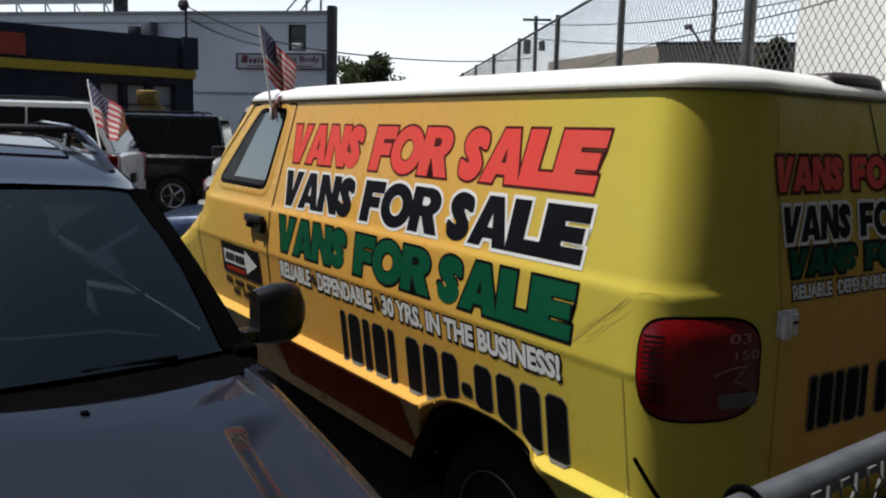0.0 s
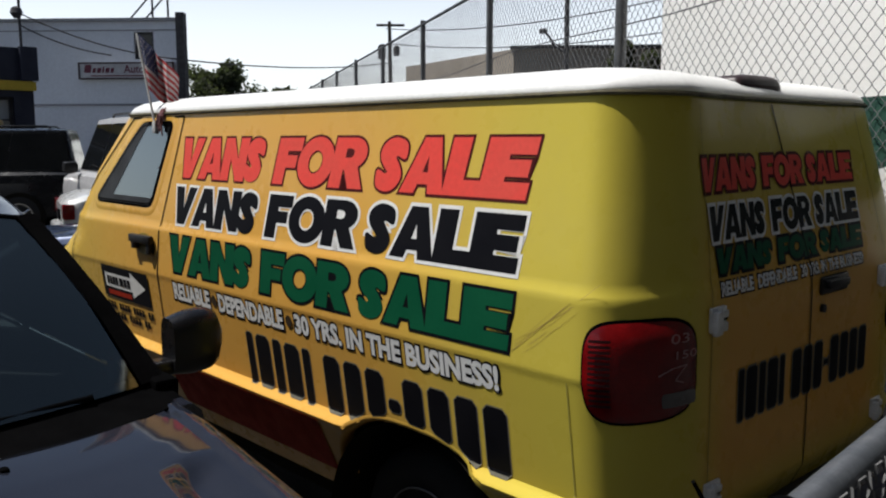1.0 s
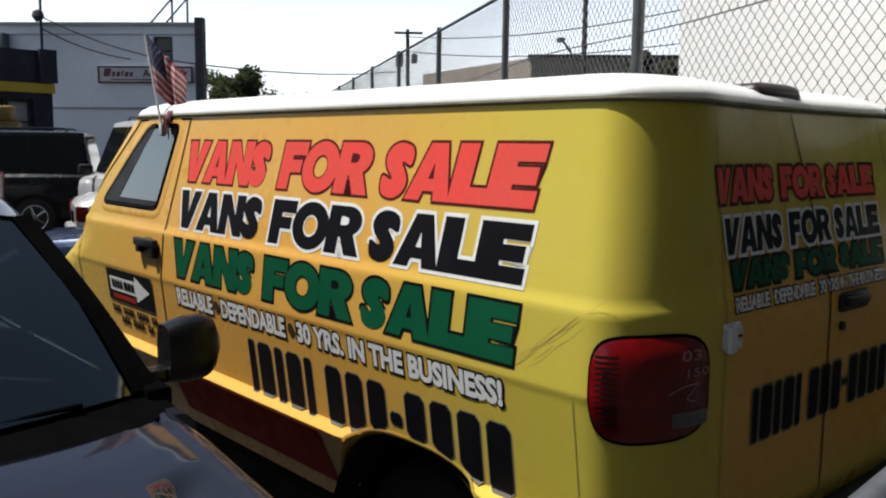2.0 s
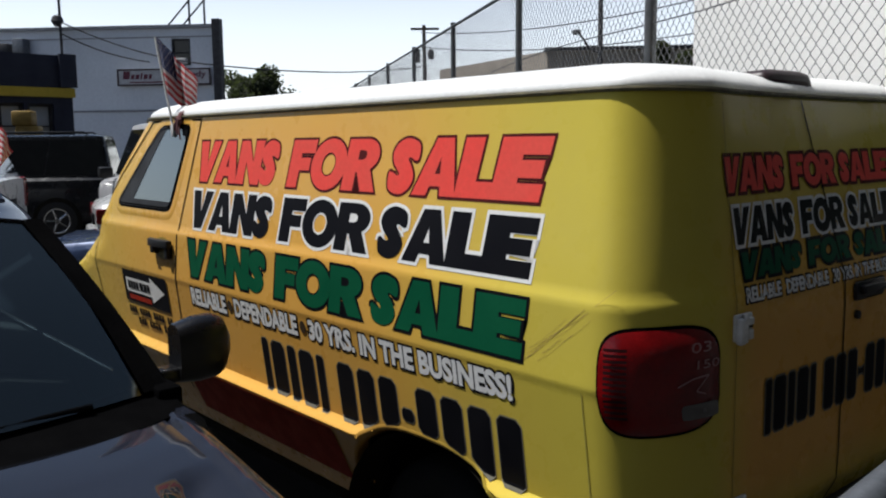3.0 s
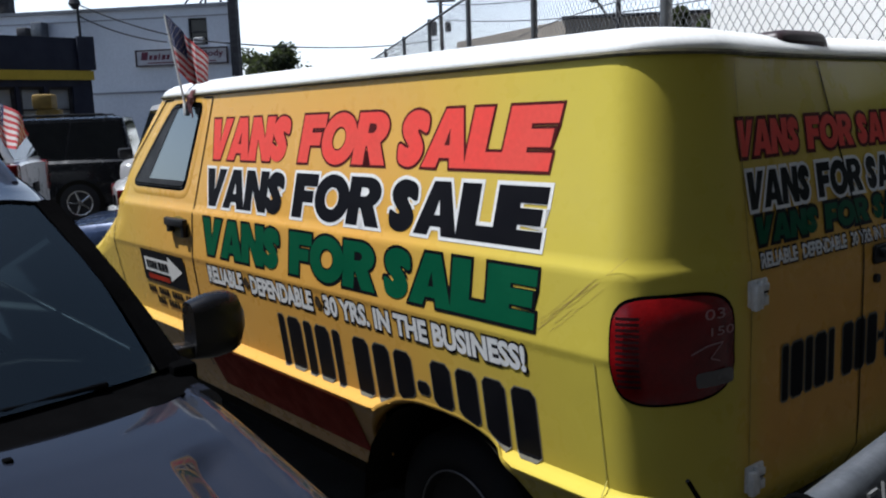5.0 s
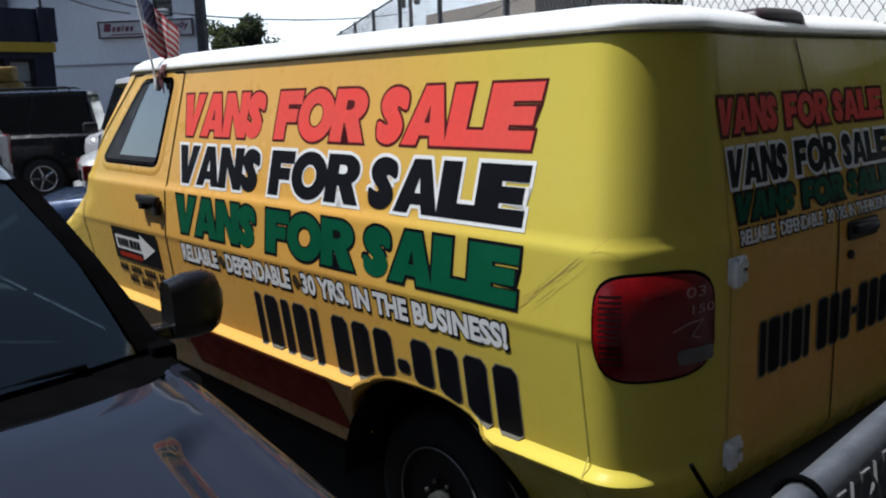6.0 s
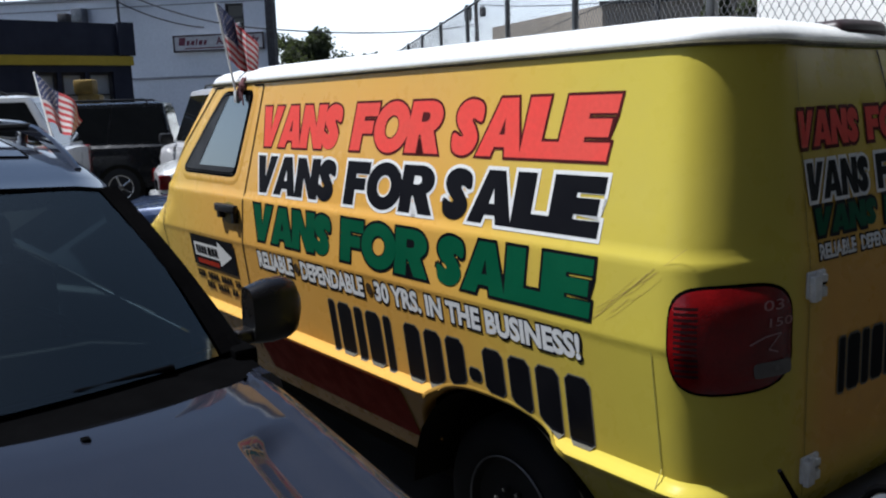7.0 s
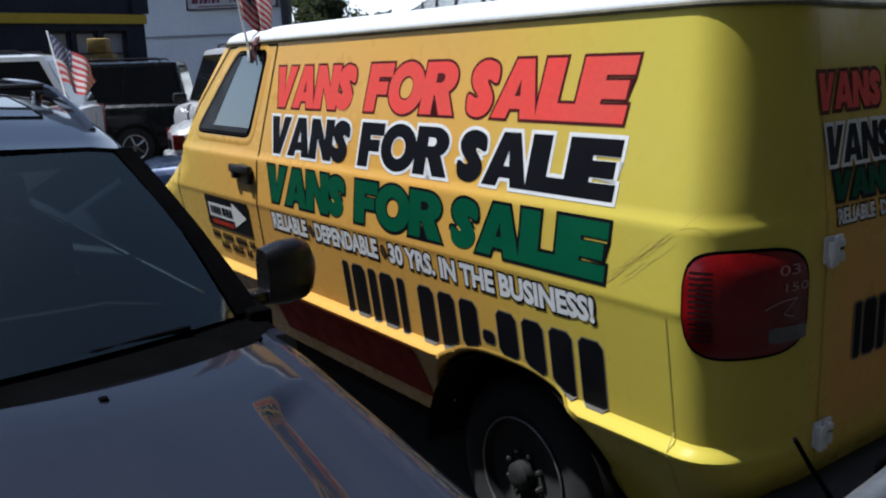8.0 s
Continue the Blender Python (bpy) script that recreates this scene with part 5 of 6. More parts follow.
# ---- other cars of the lot ----
def parked_car(name, m, L, W, H, paint, label, kind="suv", group="cars parked in the lot", sill=0.60, rake=0.14):
    """A parked car, nose along +x: body, cabin, windows, wheels, lights, bumpers and mirrors."""
    e = thing(name, m, label, "car", group)
    h = W / 2
    suv = kind == "suv"
    belt = H * sill if suv else H * 0.66
    hood_x = L * 0.5 - (L * 0.24 if suv else L * 0.27)
    tail_x = -L * 0.5 if suv else -L * 0.5 + L * 0.17
    # lower body: sections along the length
    bm = bmesh.new()
    rings = []
    for f, w, zt, zb in ((0.5, 0.80, belt * 0.72, 0.40), (0.485, 0.90, belt * 0.84, 0.30), (0.44, 0.97, belt * 0.93, 0.24), (0.26, 1.0, belt * 0.985, 0.22), (0.2, 1.0, belt, 0.22), (0.0, 1.0, belt, 0.22), (-0.3, 1.0, belt, 0.22), (-0.44, 0.985, belt * (1.0 if suv else 0.99), 0.24), (-0.485, 0.96, belt * (0.99 if suv else 0.93), 0.30), (-0.5, 0.90, belt * (0.95 if suv else 0.84), 0.40)):
        x, ww = f * L, w * h
        half = [(ww * 0.86, zb), (ww * 0.97, zb + 0.10), (ww, zb + 0.28), (ww, zt - 0.22), (ww * 0.97, zt - 0.07), (ww * 0.90, zt - 0.01), (ww * 0.5, zt + 0.015), (0, zt + 0.02)]
        rings.append([Vector((x, dy, z)) for dy, z in half] + [Vector((x, -dy, z)) for dy, z in half[::-1][1:]])
    loft(bm, rings)
    part("body", bm, paint, e, angle=35)
    # cabin: levels between the window line and the roof
    fx0, fx1 = hood_x, hood_x - (H - belt) * (0.95 if suv else 1.35)
    rx0, rx1 = tail_x + 0.06, tail_x + (0.06 + rake if suv else 0.62)
    rings = []
    for k, (z, g) in enumerate(((belt - 0.01, 0.0), (belt + (H - belt) * 0.5, 0.5), (H - 0.09, 0.88), (H - 0.035, 0.96), (H, 1.2))):
        gx = min(g, 1.0)
        xa, xb = fx0 + (fx1 - fx0) * gx - (0.12 if g > 1 else 0), rx0 + (rx1 - rx0) * gx + (0.12 if g > 1 else 0)
        w = h * (0.90 - 0.17 * gx) - (0.14 if g > 1 else 0)
        loop = smooth_loop([(xa, w * 0.86), (xa - 0.10, w), (xb + 0.05, w), (xb, w * 0.9), (xb, -w * 0.9), (xb + 0.05, -w), (xa - 0.10, -w), (xa, -w * 0.86)], 0.06)
        rings.append([Vector((x, y, z)) for x, y in loop])
    bm = bmesh.new()
    loft(bm, rings)
    part("cabin", bm, paint, e, angle=40)

    def face_pt(where, f, g, out):
        """A point of the cabin's glass: f along (0..1), g up (0..1)."""
        z = belt + 0.03 + (H - belt - 0.13) * g
        gx = (z - belt) / (H - belt)
        xa, xb = fx0 + (fx1 - fx0) * gx, rx0 + (rx1 - rx0) * gx
        w = h * (0.90 - 0.17 * gx)
        if where in ("l", "r"):
            x = xb + 0.08 + (xa - xb - 0.24) * f
            return Vector((x, (w + out) * (1 if where == "l" else -1), z))
        if where == "f":
            return Vector((xa + out, (w * 0.84) * (2 * f - 1), z + out * 0.5))
        return Vector((xb - out, (w * 0.86) * (2 * f - 1), z))

    spans = ((0.0, 0.315), (0.325, 0.64), (0.65, 1.0)) if suv else ((0.05, 0.46), (0.5, 0.98))
    for where, cuts in (("l", spans), ("r", spans), ("f", ((0, 1),)), ("b", ((0, 1),))):
        for a, b in cuts:
            bm = bmesh.new()
            loft(bm, [[face_pt(where, a + (b - a) * i / 4, g / 4, 0.008) for i in range(5)] for g in range(5)], closed=False)
            part("windshield" if where == "f" else "window", bm, SIDE_GLASS if where != "b" else REAR_GLASS, e)
    for sx in (0.29, -0.29):
        for sy in (-1, 1):
            c = Vector((sx * L, sy * (h + 0.005), 0.36))
            f = lambda prof: [(-a * sy, r) for a, r in prof]
            part("wheel_arch", disc_profile(bmesh.new(), f([(0.2, 0.43), (-0.004, 0.43), (-0.003, 0.05)]), n=28, centre=c), DARK_GAP, e)
            w = part("wheel", disc_profile(bmesh.new(), f([(0.2, 0.33), (-0.006, 0.35), (-0.016, 0.33), (-0.02, 0.24)]), n=28, centre=c), TYRE, e)
            bm = disc_profile(bmesh.new(), f([(0.1, 0.23), (-0.024, 0.235), (-0.02, 0.21), (0.0, 0.19), (-0.012, 0.06), (-0.022, 0.05)]), n=28, centre=c)
            for k in range(5):
                a = 2 * math.pi * k / 5
                d = Vector((math.cos(a), 0, math.sin(a)))
                tube(bm, [c + d * 0.05 + Vector((0, 0.02 * sy, 0)), c + d * 0.21 + Vector((0, 0.018 * sy, 0))], 0.022, n=6)
            part("rim", bm, CHROME, w)
    for sy in (-1, 1):
        part("tail_light", B(-L * 0.5 - 0.012, -L * 0.5 + 0.14, min(sy * h * 0.78, sy * h * 0.985), max(sy * h * 0.78, sy * h * 0.985), belt * (0.62 if suv else 0.68), belt * (0.97 if suv else 0.88), bevel=0.02), RED_LENS, e)
        part("headlight", B(L * 0.5 - 0.22, L * 0.5 + 0.004, min(sy * h * 0.55, sy * h * 0.93), max(sy * h * 0.55, sy * h * 0.93), belt * 0.60, belt * 0.80, bevel=0.03), CLEAR_LENS, e)
        part("door_mirror", B(hood_x - 0.42, hood_x - 0.26, min(sy * (h - 0.02), sy * (h + 0.20)), max(sy * (h - 0.02), sy * (h + 0.20)), belt - 0.02, belt + 0.15, bevel=0.04), BLACK_PLASTIC, e)
    for x0, x1 in ((L * 0.5 - 0.16, L * 0.5 + 0.07), (-L * 0.5 - 0.09, -L * 0.5 + 0.12)):
        part("bumper", B(x0, x1, -h * 0.93, h * 0.93, 0.36, 0.58, bevel=0.05), CHROME if suv else paint, e)
    part("number_plate", B(-L * 0.5 - 0.03, -L * 0.5 - 0.005, -0.16, 0.16, belt * 0.63, belt * 0.63 + 0.15, bevel=0.004), INK_BLACK, e)
    part("grille", B(L * 0.5 - 0.06, L * 0.5 + 0.01, -h * 0.45, h * 0.45, belt * 0.55, belt * 0.78, bevel=0.02), BLACK_PLASTIC, e)
    if suv:
        for sy in (-1, 1):
            part("roof_rail", tube(bmesh.new(), [(rx1 + 0.3, sy * h * 0.60, H), (rx1 + 0.36, sy * h * 0.60, H + 0.045), (fx1 - 0.5, sy * h * 0.60, H + 0.045), (fx1 - 0.42, sy * h * 0.60, H)], 0.018, n=6), BLACK_PLASTIC, e)
    return e


REAR_GLASS = surface("pale_reflecting_glass", (0.012, 0.013, 0.015), (0.016, 0.017, 0.019), rough=0.05, coat=0.3, spec=0.5)
CAR_WHITE = surface("white_car_paint", (0.72, 0.73, 0.73), (0.66, 0.67, 0.67), rough=0.25, coat=0.8)
CAR_DULL = surface("dull_white_car_paint", (0.5, 0.5, 0.51), (0.44, 0.44, 0.45), rough=0.3, coat=0.4)
CAR_BLACK = surface("black_car_paint", (0.007, 0.008, 0.010), (0.010, 0.011, 0.013), rough=0.2, coat=0.2, spec=0.3)
CAR_BLUE = surface("blue_car_paint", (0.03, 0.05, 0.11), (0.035, 0.055, 0.12), rough=0.22, metal=0.3, coat=0.9)


def at(az, r, z=0.0):
    """A place by its bearing in degrees and its distance from the standpoint at the fence."""
    return Vector((1.2 + r * math.cos(radians(az)), -1.7 + r * math.sin(radians(az)), z))


def parked(az, r, heading, *a, **k):
    p = at(az, r)
    return parked_car("parked_car", pose(p.x, p.y, 0, 0, 0, heading), *a, **k)


parked(175.06, 15.1, 243, 5.1, 1.95, 2.05, CAR_WHITE, "white sport utility car with a long dark side window", sill=0.64, rake=0.36)
parked(167.05, 18.9, 243, 5.0, 1.98, 1.95, CAR_BLACK, "black sport utility car with roof rails in the lot")
parked(155.5, 14.5, 172, 4.9, 1.95, 2.08, CAR_DULL, "white sport utility car with large dark rear glass")
parked(151.2, 13.6, 74, 4.7, 1.78, 1.55, CAR_WHITE, "white saloon car with red tail lights", kind="saloon")
parked(150.8, 9.4, 240, 4.5, 1.75, 1.36, CAR_BLUE, "dark blue saloon car beside the van's nose", kind="saloon")

# ---- buildings ----
SIDING = surface("white_painted_wall", (0.80, 0.83, 0.88), (0.74, 0.77, 0.82), rough=0.8, scale=0.6, fine=8, bump=0.1)
DARK_TRIM = surface("dark_wall_trim", (0.05, 0.05, 0.055), (0.035, 0.035, 0.04), rough=0.7)
NAVY_WALL = surface("navy_painted_wall", (0.018, 0.022, 0.045), (0.014, 0.018, 0.036), rough=0.6, scale=1.2)
YELLOW_BAND = surface("yellow_band_paint", (0.62, 0.45, 0.03), (0.55, 0.40, 0.03), rough=0.5)
ORANGE_SIGN = surface("orange_red_sign", (0.45, 0.07, 0.03), (0.36, 0.06, 0.03), rough=0.5)
PALE_BLIND = surface("pale_blind", (0.5, 0.53, 0.54), (0.4, 0.43, 0.45), rough=0.5, scale=1.0)


def facade(a, b):
    """A frame of reference along a facade from a to b: u along, v up, w out of it towards the viewer."""
    a, b = Vector((a.x, a.y, 0)), Vector((b.x, b.y, 0))
    d = (b - a).normalized()
    n = Vector((d.y, -d.x, 0))
    if n.dot(Vector((1.2, -1.7, 0)) - a) < 0:
        n = -n
    return Matrix(((d.x, n.x, 0, a.x), (d.y, n.y, 0, a.y), (0, 0, 1, 0), (0, 0, 0, 1))), (b - a).length


def fbox(u0, u1, w0, w1, v0, v1, bevel=0.0):
    return B(u0, u1, w0, w1, v0, v1, bevel=bevel)


# white two-storey building: u runs from its right corner to the left
ML, LEN = facade(at(153.6, 39.8), at(172.9, 48.0))
WB = thing("white_building", ML, "white two-storey workshop with a dark parapet edge", "building")
HB = 1.756 + 39.8 * math.tan(radians(7.15))
bm = bmesh.new()
# the wall with one window opening
wu0, wu1, wv0, wv1 = 1.15, 2.0, 5.15, 6.3
for u0, u1, v0, v1 in ((0, wu0, 0, HB), (wu0, wu1, 0, wv0), (wu0, wu1, wv1, HB), (wu1, LEN + 30, 0, HB)):
    box(bm, u0, u1, -0.3, 0.0, v0, v1)
part("wall", bm, SIDING, WB, "white painted wall", smooth=False)
back = ML.inverted().to_3x3() @ Vector((math.cos(radians(153.4)), math.sin(radians(153.4)), 0)) * 16
bm = bmesh.new()
prism(bm, [(0.05, -0.1), (LEN + 30, -0.1), (LEN + 30, back.y), (back.x + 0.1, back.y)], lambda u, v: Vector((u, v, HB - 0.15)))
part("roof", bm, DARK_TRIM, WB, smooth=False)
bm = bmesh.new()
for (u0, w0), (u1, w1) in (((0.0, 0.0), (back.x, back.y)), ((back.x, back.y), (LEN + 30, back.y)), ((LEN + 30, back.y), (LEN + 30, 0.0))):
    loft(bm, [[Vector((u0, w0, z)), Vector((u1, w1, z))] for z in (0, HB)], closed=False)
part("wall", bm, SIDING, WB, smooth=False)
part("parapet_cap", fbox(-0.15, LEN + 30, -0.4, 0.12, HB, HB + 0.14), surface("pale_coping", (0.32, 0.33, 0.35), rough=0.7), WB, smooth=False)
part("corner_trim", fbox(-0.22, 0.12, -0.3, 0.14, 0, HB + 0.35), DARK_TRIM, WB, "dark corner strip", smooth=False)
part("wall_joint", fbox(0.1, LEN + 10, 0.0, 0.05, 3.18, 3.26), surface("grey_joint", (0.3, 0.31, 0.34), rough=0.8), WB, smooth=False)
part("wall_joint", fbox(0.1, LEN + 10, 0.0, 0.03, 6.35, 6.40), surface("grey_joint_top", (0.36, 0.37, 0.4), rough=0.8), WB, smooth=False)
win = part("window", fbox(wu0, wu1, -0.2, -0.15, wv0, wv1), SIDE_GLASS, WB, smooth=False)
bm = bmesh.new()
for u0, u1, v0, v1 in ((wu0, wu0 + 0.07, wv0, wv1), (wu1 - 0.07, wu1, wv0, wv1), (wu0, wu1, wv0, wv0 + 0.07), (wu0, wu1, wv1 - 0.07, wv1), (wu0, wu1, 5.68, 5.74)):
    box(bm, u0, u1, -0.15, -0.08, v0, v1)
part("window_frame", bm, DARK_TRIM, win, smooth=False)
part("air_conditioner", fbox(1.3, 1.75, -0.1, 0.2, 5.2, 5.45, bevel=0.03), surface("white_appliance", (0.6, 0.6, 0.6), rough=0.5), win, smooth=False)

SIGN = thing("workshop_sign", ML @ Matrix.Translation((0.0, 0.06, 0)), "white sign board with a dark frame and red lettering", "sign")
su0, su1, sv0, sv1 = 0.25, 4.45, 4.30, 5.02
part("board", fbox(su0, su1, 0, 0.08, sv0, sv1, bevel=0.01), surface("white_sign_board", (0.62, 0.62, 0.64), rough=0.5), SIGN, smooth=False)
bm = bmesh.new()
for u0, u1, v0, v1 in ((su0, su1, sv0, sv0 + 0.06), (su0, su1, sv1 - 0.06, sv1), (su0, su0 + 0.06, sv0, sv1), (su1 - 0.06, su1, sv0, sv1)):
    box(bm, u0, u1, 0.08, 0.12, v0, v1)
part("sign_frame", bm, surface("dark_red_sign_frame", (0.05, 0.025, 0.03), rough=0.6), SIGN, smooth=False)
SIGN_RED = surface("sign_plum_paint", (0.16, 0.02, 0.05), rough=0.5)
flat = lambda u, v, l: Vector((su0 + su1 - u, 0.1, v))
part("lettering", type_mesh("Auto", flat, 2.25, 3.15, 4.56, 4.90, bold=0.02), SIGN_RED, SIGN, smooth=False)
part("lettering", type_mesh("Body", flat, 3.32, 4.25, 4.56, 4.90, bold=0.02), SIGN_RED, SIGN, smooth=False)
bm = bmesh.new()
x = 4.2
for w, hh in ((0.3, 0.34), (0.14, 0.2), (0.17, 0.2), (0.08, 0.26), (0.17, 0.2), (0.13, 0.2)):
    prism(bm, [(x, 4.58), (x - w, 4.58), (x - w - 0.05, 4.58 + hh), (x - 0.05, 4.58 + hh)], lambda u, v: Vector((u, 0.1, v)))
    x -= w + 0.06
part("name_bars", bm, SIGN_RED, SIGN, smooth=False)
part("underline", fbox(0.8, 3.9, 0.08, 0.1, 4.42, 4.47), SIGN_RED, SIGN, smooth=False)

# mast with a cable, vents and the roof sign
MAST = thing("service_mast", ML @ Matrix.Translation((6.8, 0.35, 4.9)), "dark electric service mast on the wall", "mast")
part("pipe", tube(bmesh.new(), [(0, 0, 0), (0, 0, 3.6)], 0.06), DARK_TRIM, MAST)
part("weather_head", disc_profile(bmesh.new(), [(-0.22, 0.12), (0.0, 0.26), (0.2, 0.2), (0.28, 0.06)], n=14, centre=(0.12, 0, 2.2), axis='Z'), DARK_TRIM, MAST)
for u, w_, hgt in ((9.4, 0.5, 0.5), (8.7, 0.55, 0.7)):
    V = thing("wall_vent", ML @ Matrix.Translation((u, 0.3, 5.7)), "grey wall vent with a hood", "vent", "vents on the white wall")
    part("hood", B(-w_ / 2, w_ / 2, -0.3, 0.25, 0, hgt, bevel=0.06), DARK_TRIM if u > 9 else GALV, V)
CHIM = thing("roof_vent", ML @ Matrix.Translation((11.3, -1.6, HB - 0.1)), "dark square roof vent", "vent")
part("shaft", B(-0.26, 0.26, -0.26, 0.26, 0, 1.1, bevel=0.03), DARK_TRIM, CHIM)
part("cap", B(-0.34, 0.34, -0.34, 0.34, 1.1, 1.2, bevel=0.03), DARK_TRIM, CHIM)
BILL = thing("roof_sign", ML @ Matrix.Translation((15.0, -1.0, HB - 0.1)), "white roof sign with dark letters on a steel frame", "sign")
part("panel", B(-3.6, 3.6, -0.05, 0.05, 0.75, 1.95, bevel=0.01), surface("roof_sign_white", (0.55, 0.56, 0.58), rough=0.6), BILL, smooth=False)
for words, u0, u1 in (("AUTO", -3.3, -0.2), ("BODY", 0.3, 3.3)):
    part("lettering", type_mesh(words, lambda u, v, l: Vector((-u, 0.07, v)), u0, u1, 1.0, 1.7, bold=0.03), DARK_TRIM, BILL, smooth=False)
for u in (-3.2, -1.6, 0, 1.6, 3.2):
    part("strut", tube(bmesh.new(), [(u, 0, 0), (u, 0, 0.78)], 0.04), DARK_TRIM, BILL)
    part("strut", tube(bmesh.new(), [(u, -0.8, 0), (u, 0, 0.9)], 0.03), DARK_TRIM, BILL)
for u in (1.0, 1.7):
    A = thing("roof_antenna", ML @ Matrix.Translation((u, -1.5, HB - 0.1)), "thin steel roof frame", "antenna", "roof frames")
    part("pole", tube(bmesh.new(), [(0, 0, 0), (0.0, 0, 1.6)], 0.05), DARK_TRIM, A)
    part("brace", tube(bmesh.new(), [(1.4, 0, 0), (0.0, 0, 1.5)], 0.04), DARK_TRIM, A)

# navy shop in front of it
MN, LN = facade(at(162.05, 26.7), at(173.0, 24.8))
NS = thing("navy_shop", MN, "single-storey navy shop with a yellow band", "building")
HN = 1.756 + 26.7 * math.tan(radians(5.23))
yb0, yb1 = 1.756 + 26.7 * math.tan(radians(2.80)), 1.756 + 26.7 * math.tan(radians(3.28))
wz0, wz1 = 1.5, 2.88
bm = bmesh.new()
cuts = [(0.55, 1.25), (1.35, 2.0), (2.1, 2.75)]
edges = [0.0] + [v for c in cuts for v in c] + [LN + 6]
for i in range(0, len(edges), 2):
    box(bm, edges[i], edges[i + 1], -0.3, 0, 0, HN)
for a, b in cuts:
    box(bm, a, b, -0.3, 0, 0, wz0)
    box(bm, a, b, -0.3, 0, wz1, HN)
part("wall", bm, NAVY_WALL, NS, "navy painted shop wall", smooth=False)
part("wall", fbox(0, 0.3, -10, -0.3, 0, HN), NAVY_WALL, NS, smooth=False)
part("wall", fbox(0, LN + 6, -10.3, -10, 0, HN), NAVY_WALL, NS, smooth=False)
part("roof", fbox(0.05, LN + 6, -10, -0.2, HN - 0.25, HN - 0.12), DARK_TRIM, NS, smooth=False)
part("yellow_band", fbox(-0.06, LN + 6, 0, 0.06, yb0, yb1 + 0.03), YELLOW_BAND, NS, "yellow band", smooth=False)
part("corner_block", fbox(-0.12, 0.35, 0.0, 0.10, yb1 + 0.05, HN + 0.04), NAVY_WALL, NS, smooth=False)
for a, b in cuts:
    w = part("window", fbox(a, b, -0.2, -0.16, wz0, wz1), PALE_BLIND, NS, "shop window with a pale blind", smooth=False)
    bm = bmesh.new()
    for u0, u1, v0, v1 in ((a, a + 0.08, wz0, wz1), (b - 0.08, b, wz0, wz1), (a, b, wz1 - 0.08, wz1), (a, b, 2.25, 2.29)):
        box(bm, u0, u1, -0.16, -0.08, v0, v1)
    part("window_frame", bm, DARK_TRIM, w, smooth=False)
part("sign_panel", fbox(LN - 0.65, LN + 4, 0, 0.08, yb1 + 0.12, HN - 0.25), ORANGE_SIGN, NS, "orange red sign panel", smooth=False)
DULL_YELLOW = surface("dull_yellow_machine_paint", (0.30, 0.19, 0.03), (0.22, 0.14, 0.03), rough=0.6)
YM = thing("yellow_machine", pose(*at(164.5, 24.6), 0, 0, 60), "dull yellow machine body standing before the shop", "machine")
part("body", B(-0.28, 0.28, -0.25, 0.25, 0.3, 2.25, bevel=0.06), DULL_YELLOW, YM)
part("hood", B(-0.34, 0.14, -0.28, 0.28, 2.25, 2.62, bevel=0.05), DULL_YELLOW, YM)
part("base", B(-0.6, 0.6, -0.45, 0.45, 0.0, 0.3, bevel=0.03), DARK_TRIM, YM)

# low tan building behind the tall fence
MF, LF = facade(at(132.55, 29.0), at(119.0, 30.0))
FB = thing("tan_building", MF, "low flat-roofed building behind the fence", "building")
HF = 1.756 + 29 * math.tan(radians(5.62))
TAN = surface("tan_stucco", (0.38, 0.33, 0.27), (0.31, 0.27, 0.22), rough=0.85, scale=1)
part("wall", fbox(0, LF, -0.3, 0, 0, HF), TAN, FB, smooth=False)
left = MF.inverted() @ at(139.5, 36.0)
bm = bmesh.new()
for p, q in (((0.0, 0.0), (left.x, left.y)), ((left.x, left.y), (LF, left.y)), ((LF, left.y), (LF, 0.0))):
    loft(bm, [[Vector((*p, z)), Vector((*q, z))] for z in (0, HF)], closed=False)
part("wall", bm, TAN, FB, smooth=False)
bm = bmesh.new()
prism(bm, [(0.0, 0.0), (LF, 0.0), (LF, left.y), (left.x, left.y)], lambda u, v: Vector((u, v, HF - 0.05)))
part("roof", bm, DARK_TRIM, FB, smooth=False)
part("parapet_cap", fbox(-0.1, LF, -0.3, 0.1, HF, HF + 0.1), DARK_TRIM, FB, smooth=False)

# white trailer wall behind the fence
MT, LT = facade(F0 + FD * 6.35 - FN * 0.65, F0 + FD * 2.7 - FN * 0.65)
TR = thing("box_trailer", MT, "tall white box trailer standing behind the fence", "trailer")
TRAILER_WHITE = surface("trailer_white", (0.92, 0.91, 0.88), (0.88, 0.87, 0.84), rough=0.4, scale=0.8)
part("box", fbox(0, LT, -2.5, 0, 1.05, 4.15, bevel=0.02), TRAILER_WHITE, TR, "white box body", smooth=False)
part("lower_rail", fbox(0.02, LT, 0.0, 0.04, 1.05, 1.2), GALV, TR, smooth=False)
part("chassis", fbox(0.5, LT - 0.5, -2.0, -0.5, 0.75, 1.05), DARK_TRIM, TR, smooth=False)
for u in (0.8, LT - 0.8):
    for w_ in (-0.25, -2.25):
        part("wheel", disc_profile(bmesh.new(), [(-0.15, 0.2), (-0.15, 0.46), (-0.1, 0.5), (0.1, 0.5), (0.15, 0.46), (0.15, 0.2)], n=28, centre=(u, w_, 0.5)), TYRE, TR)

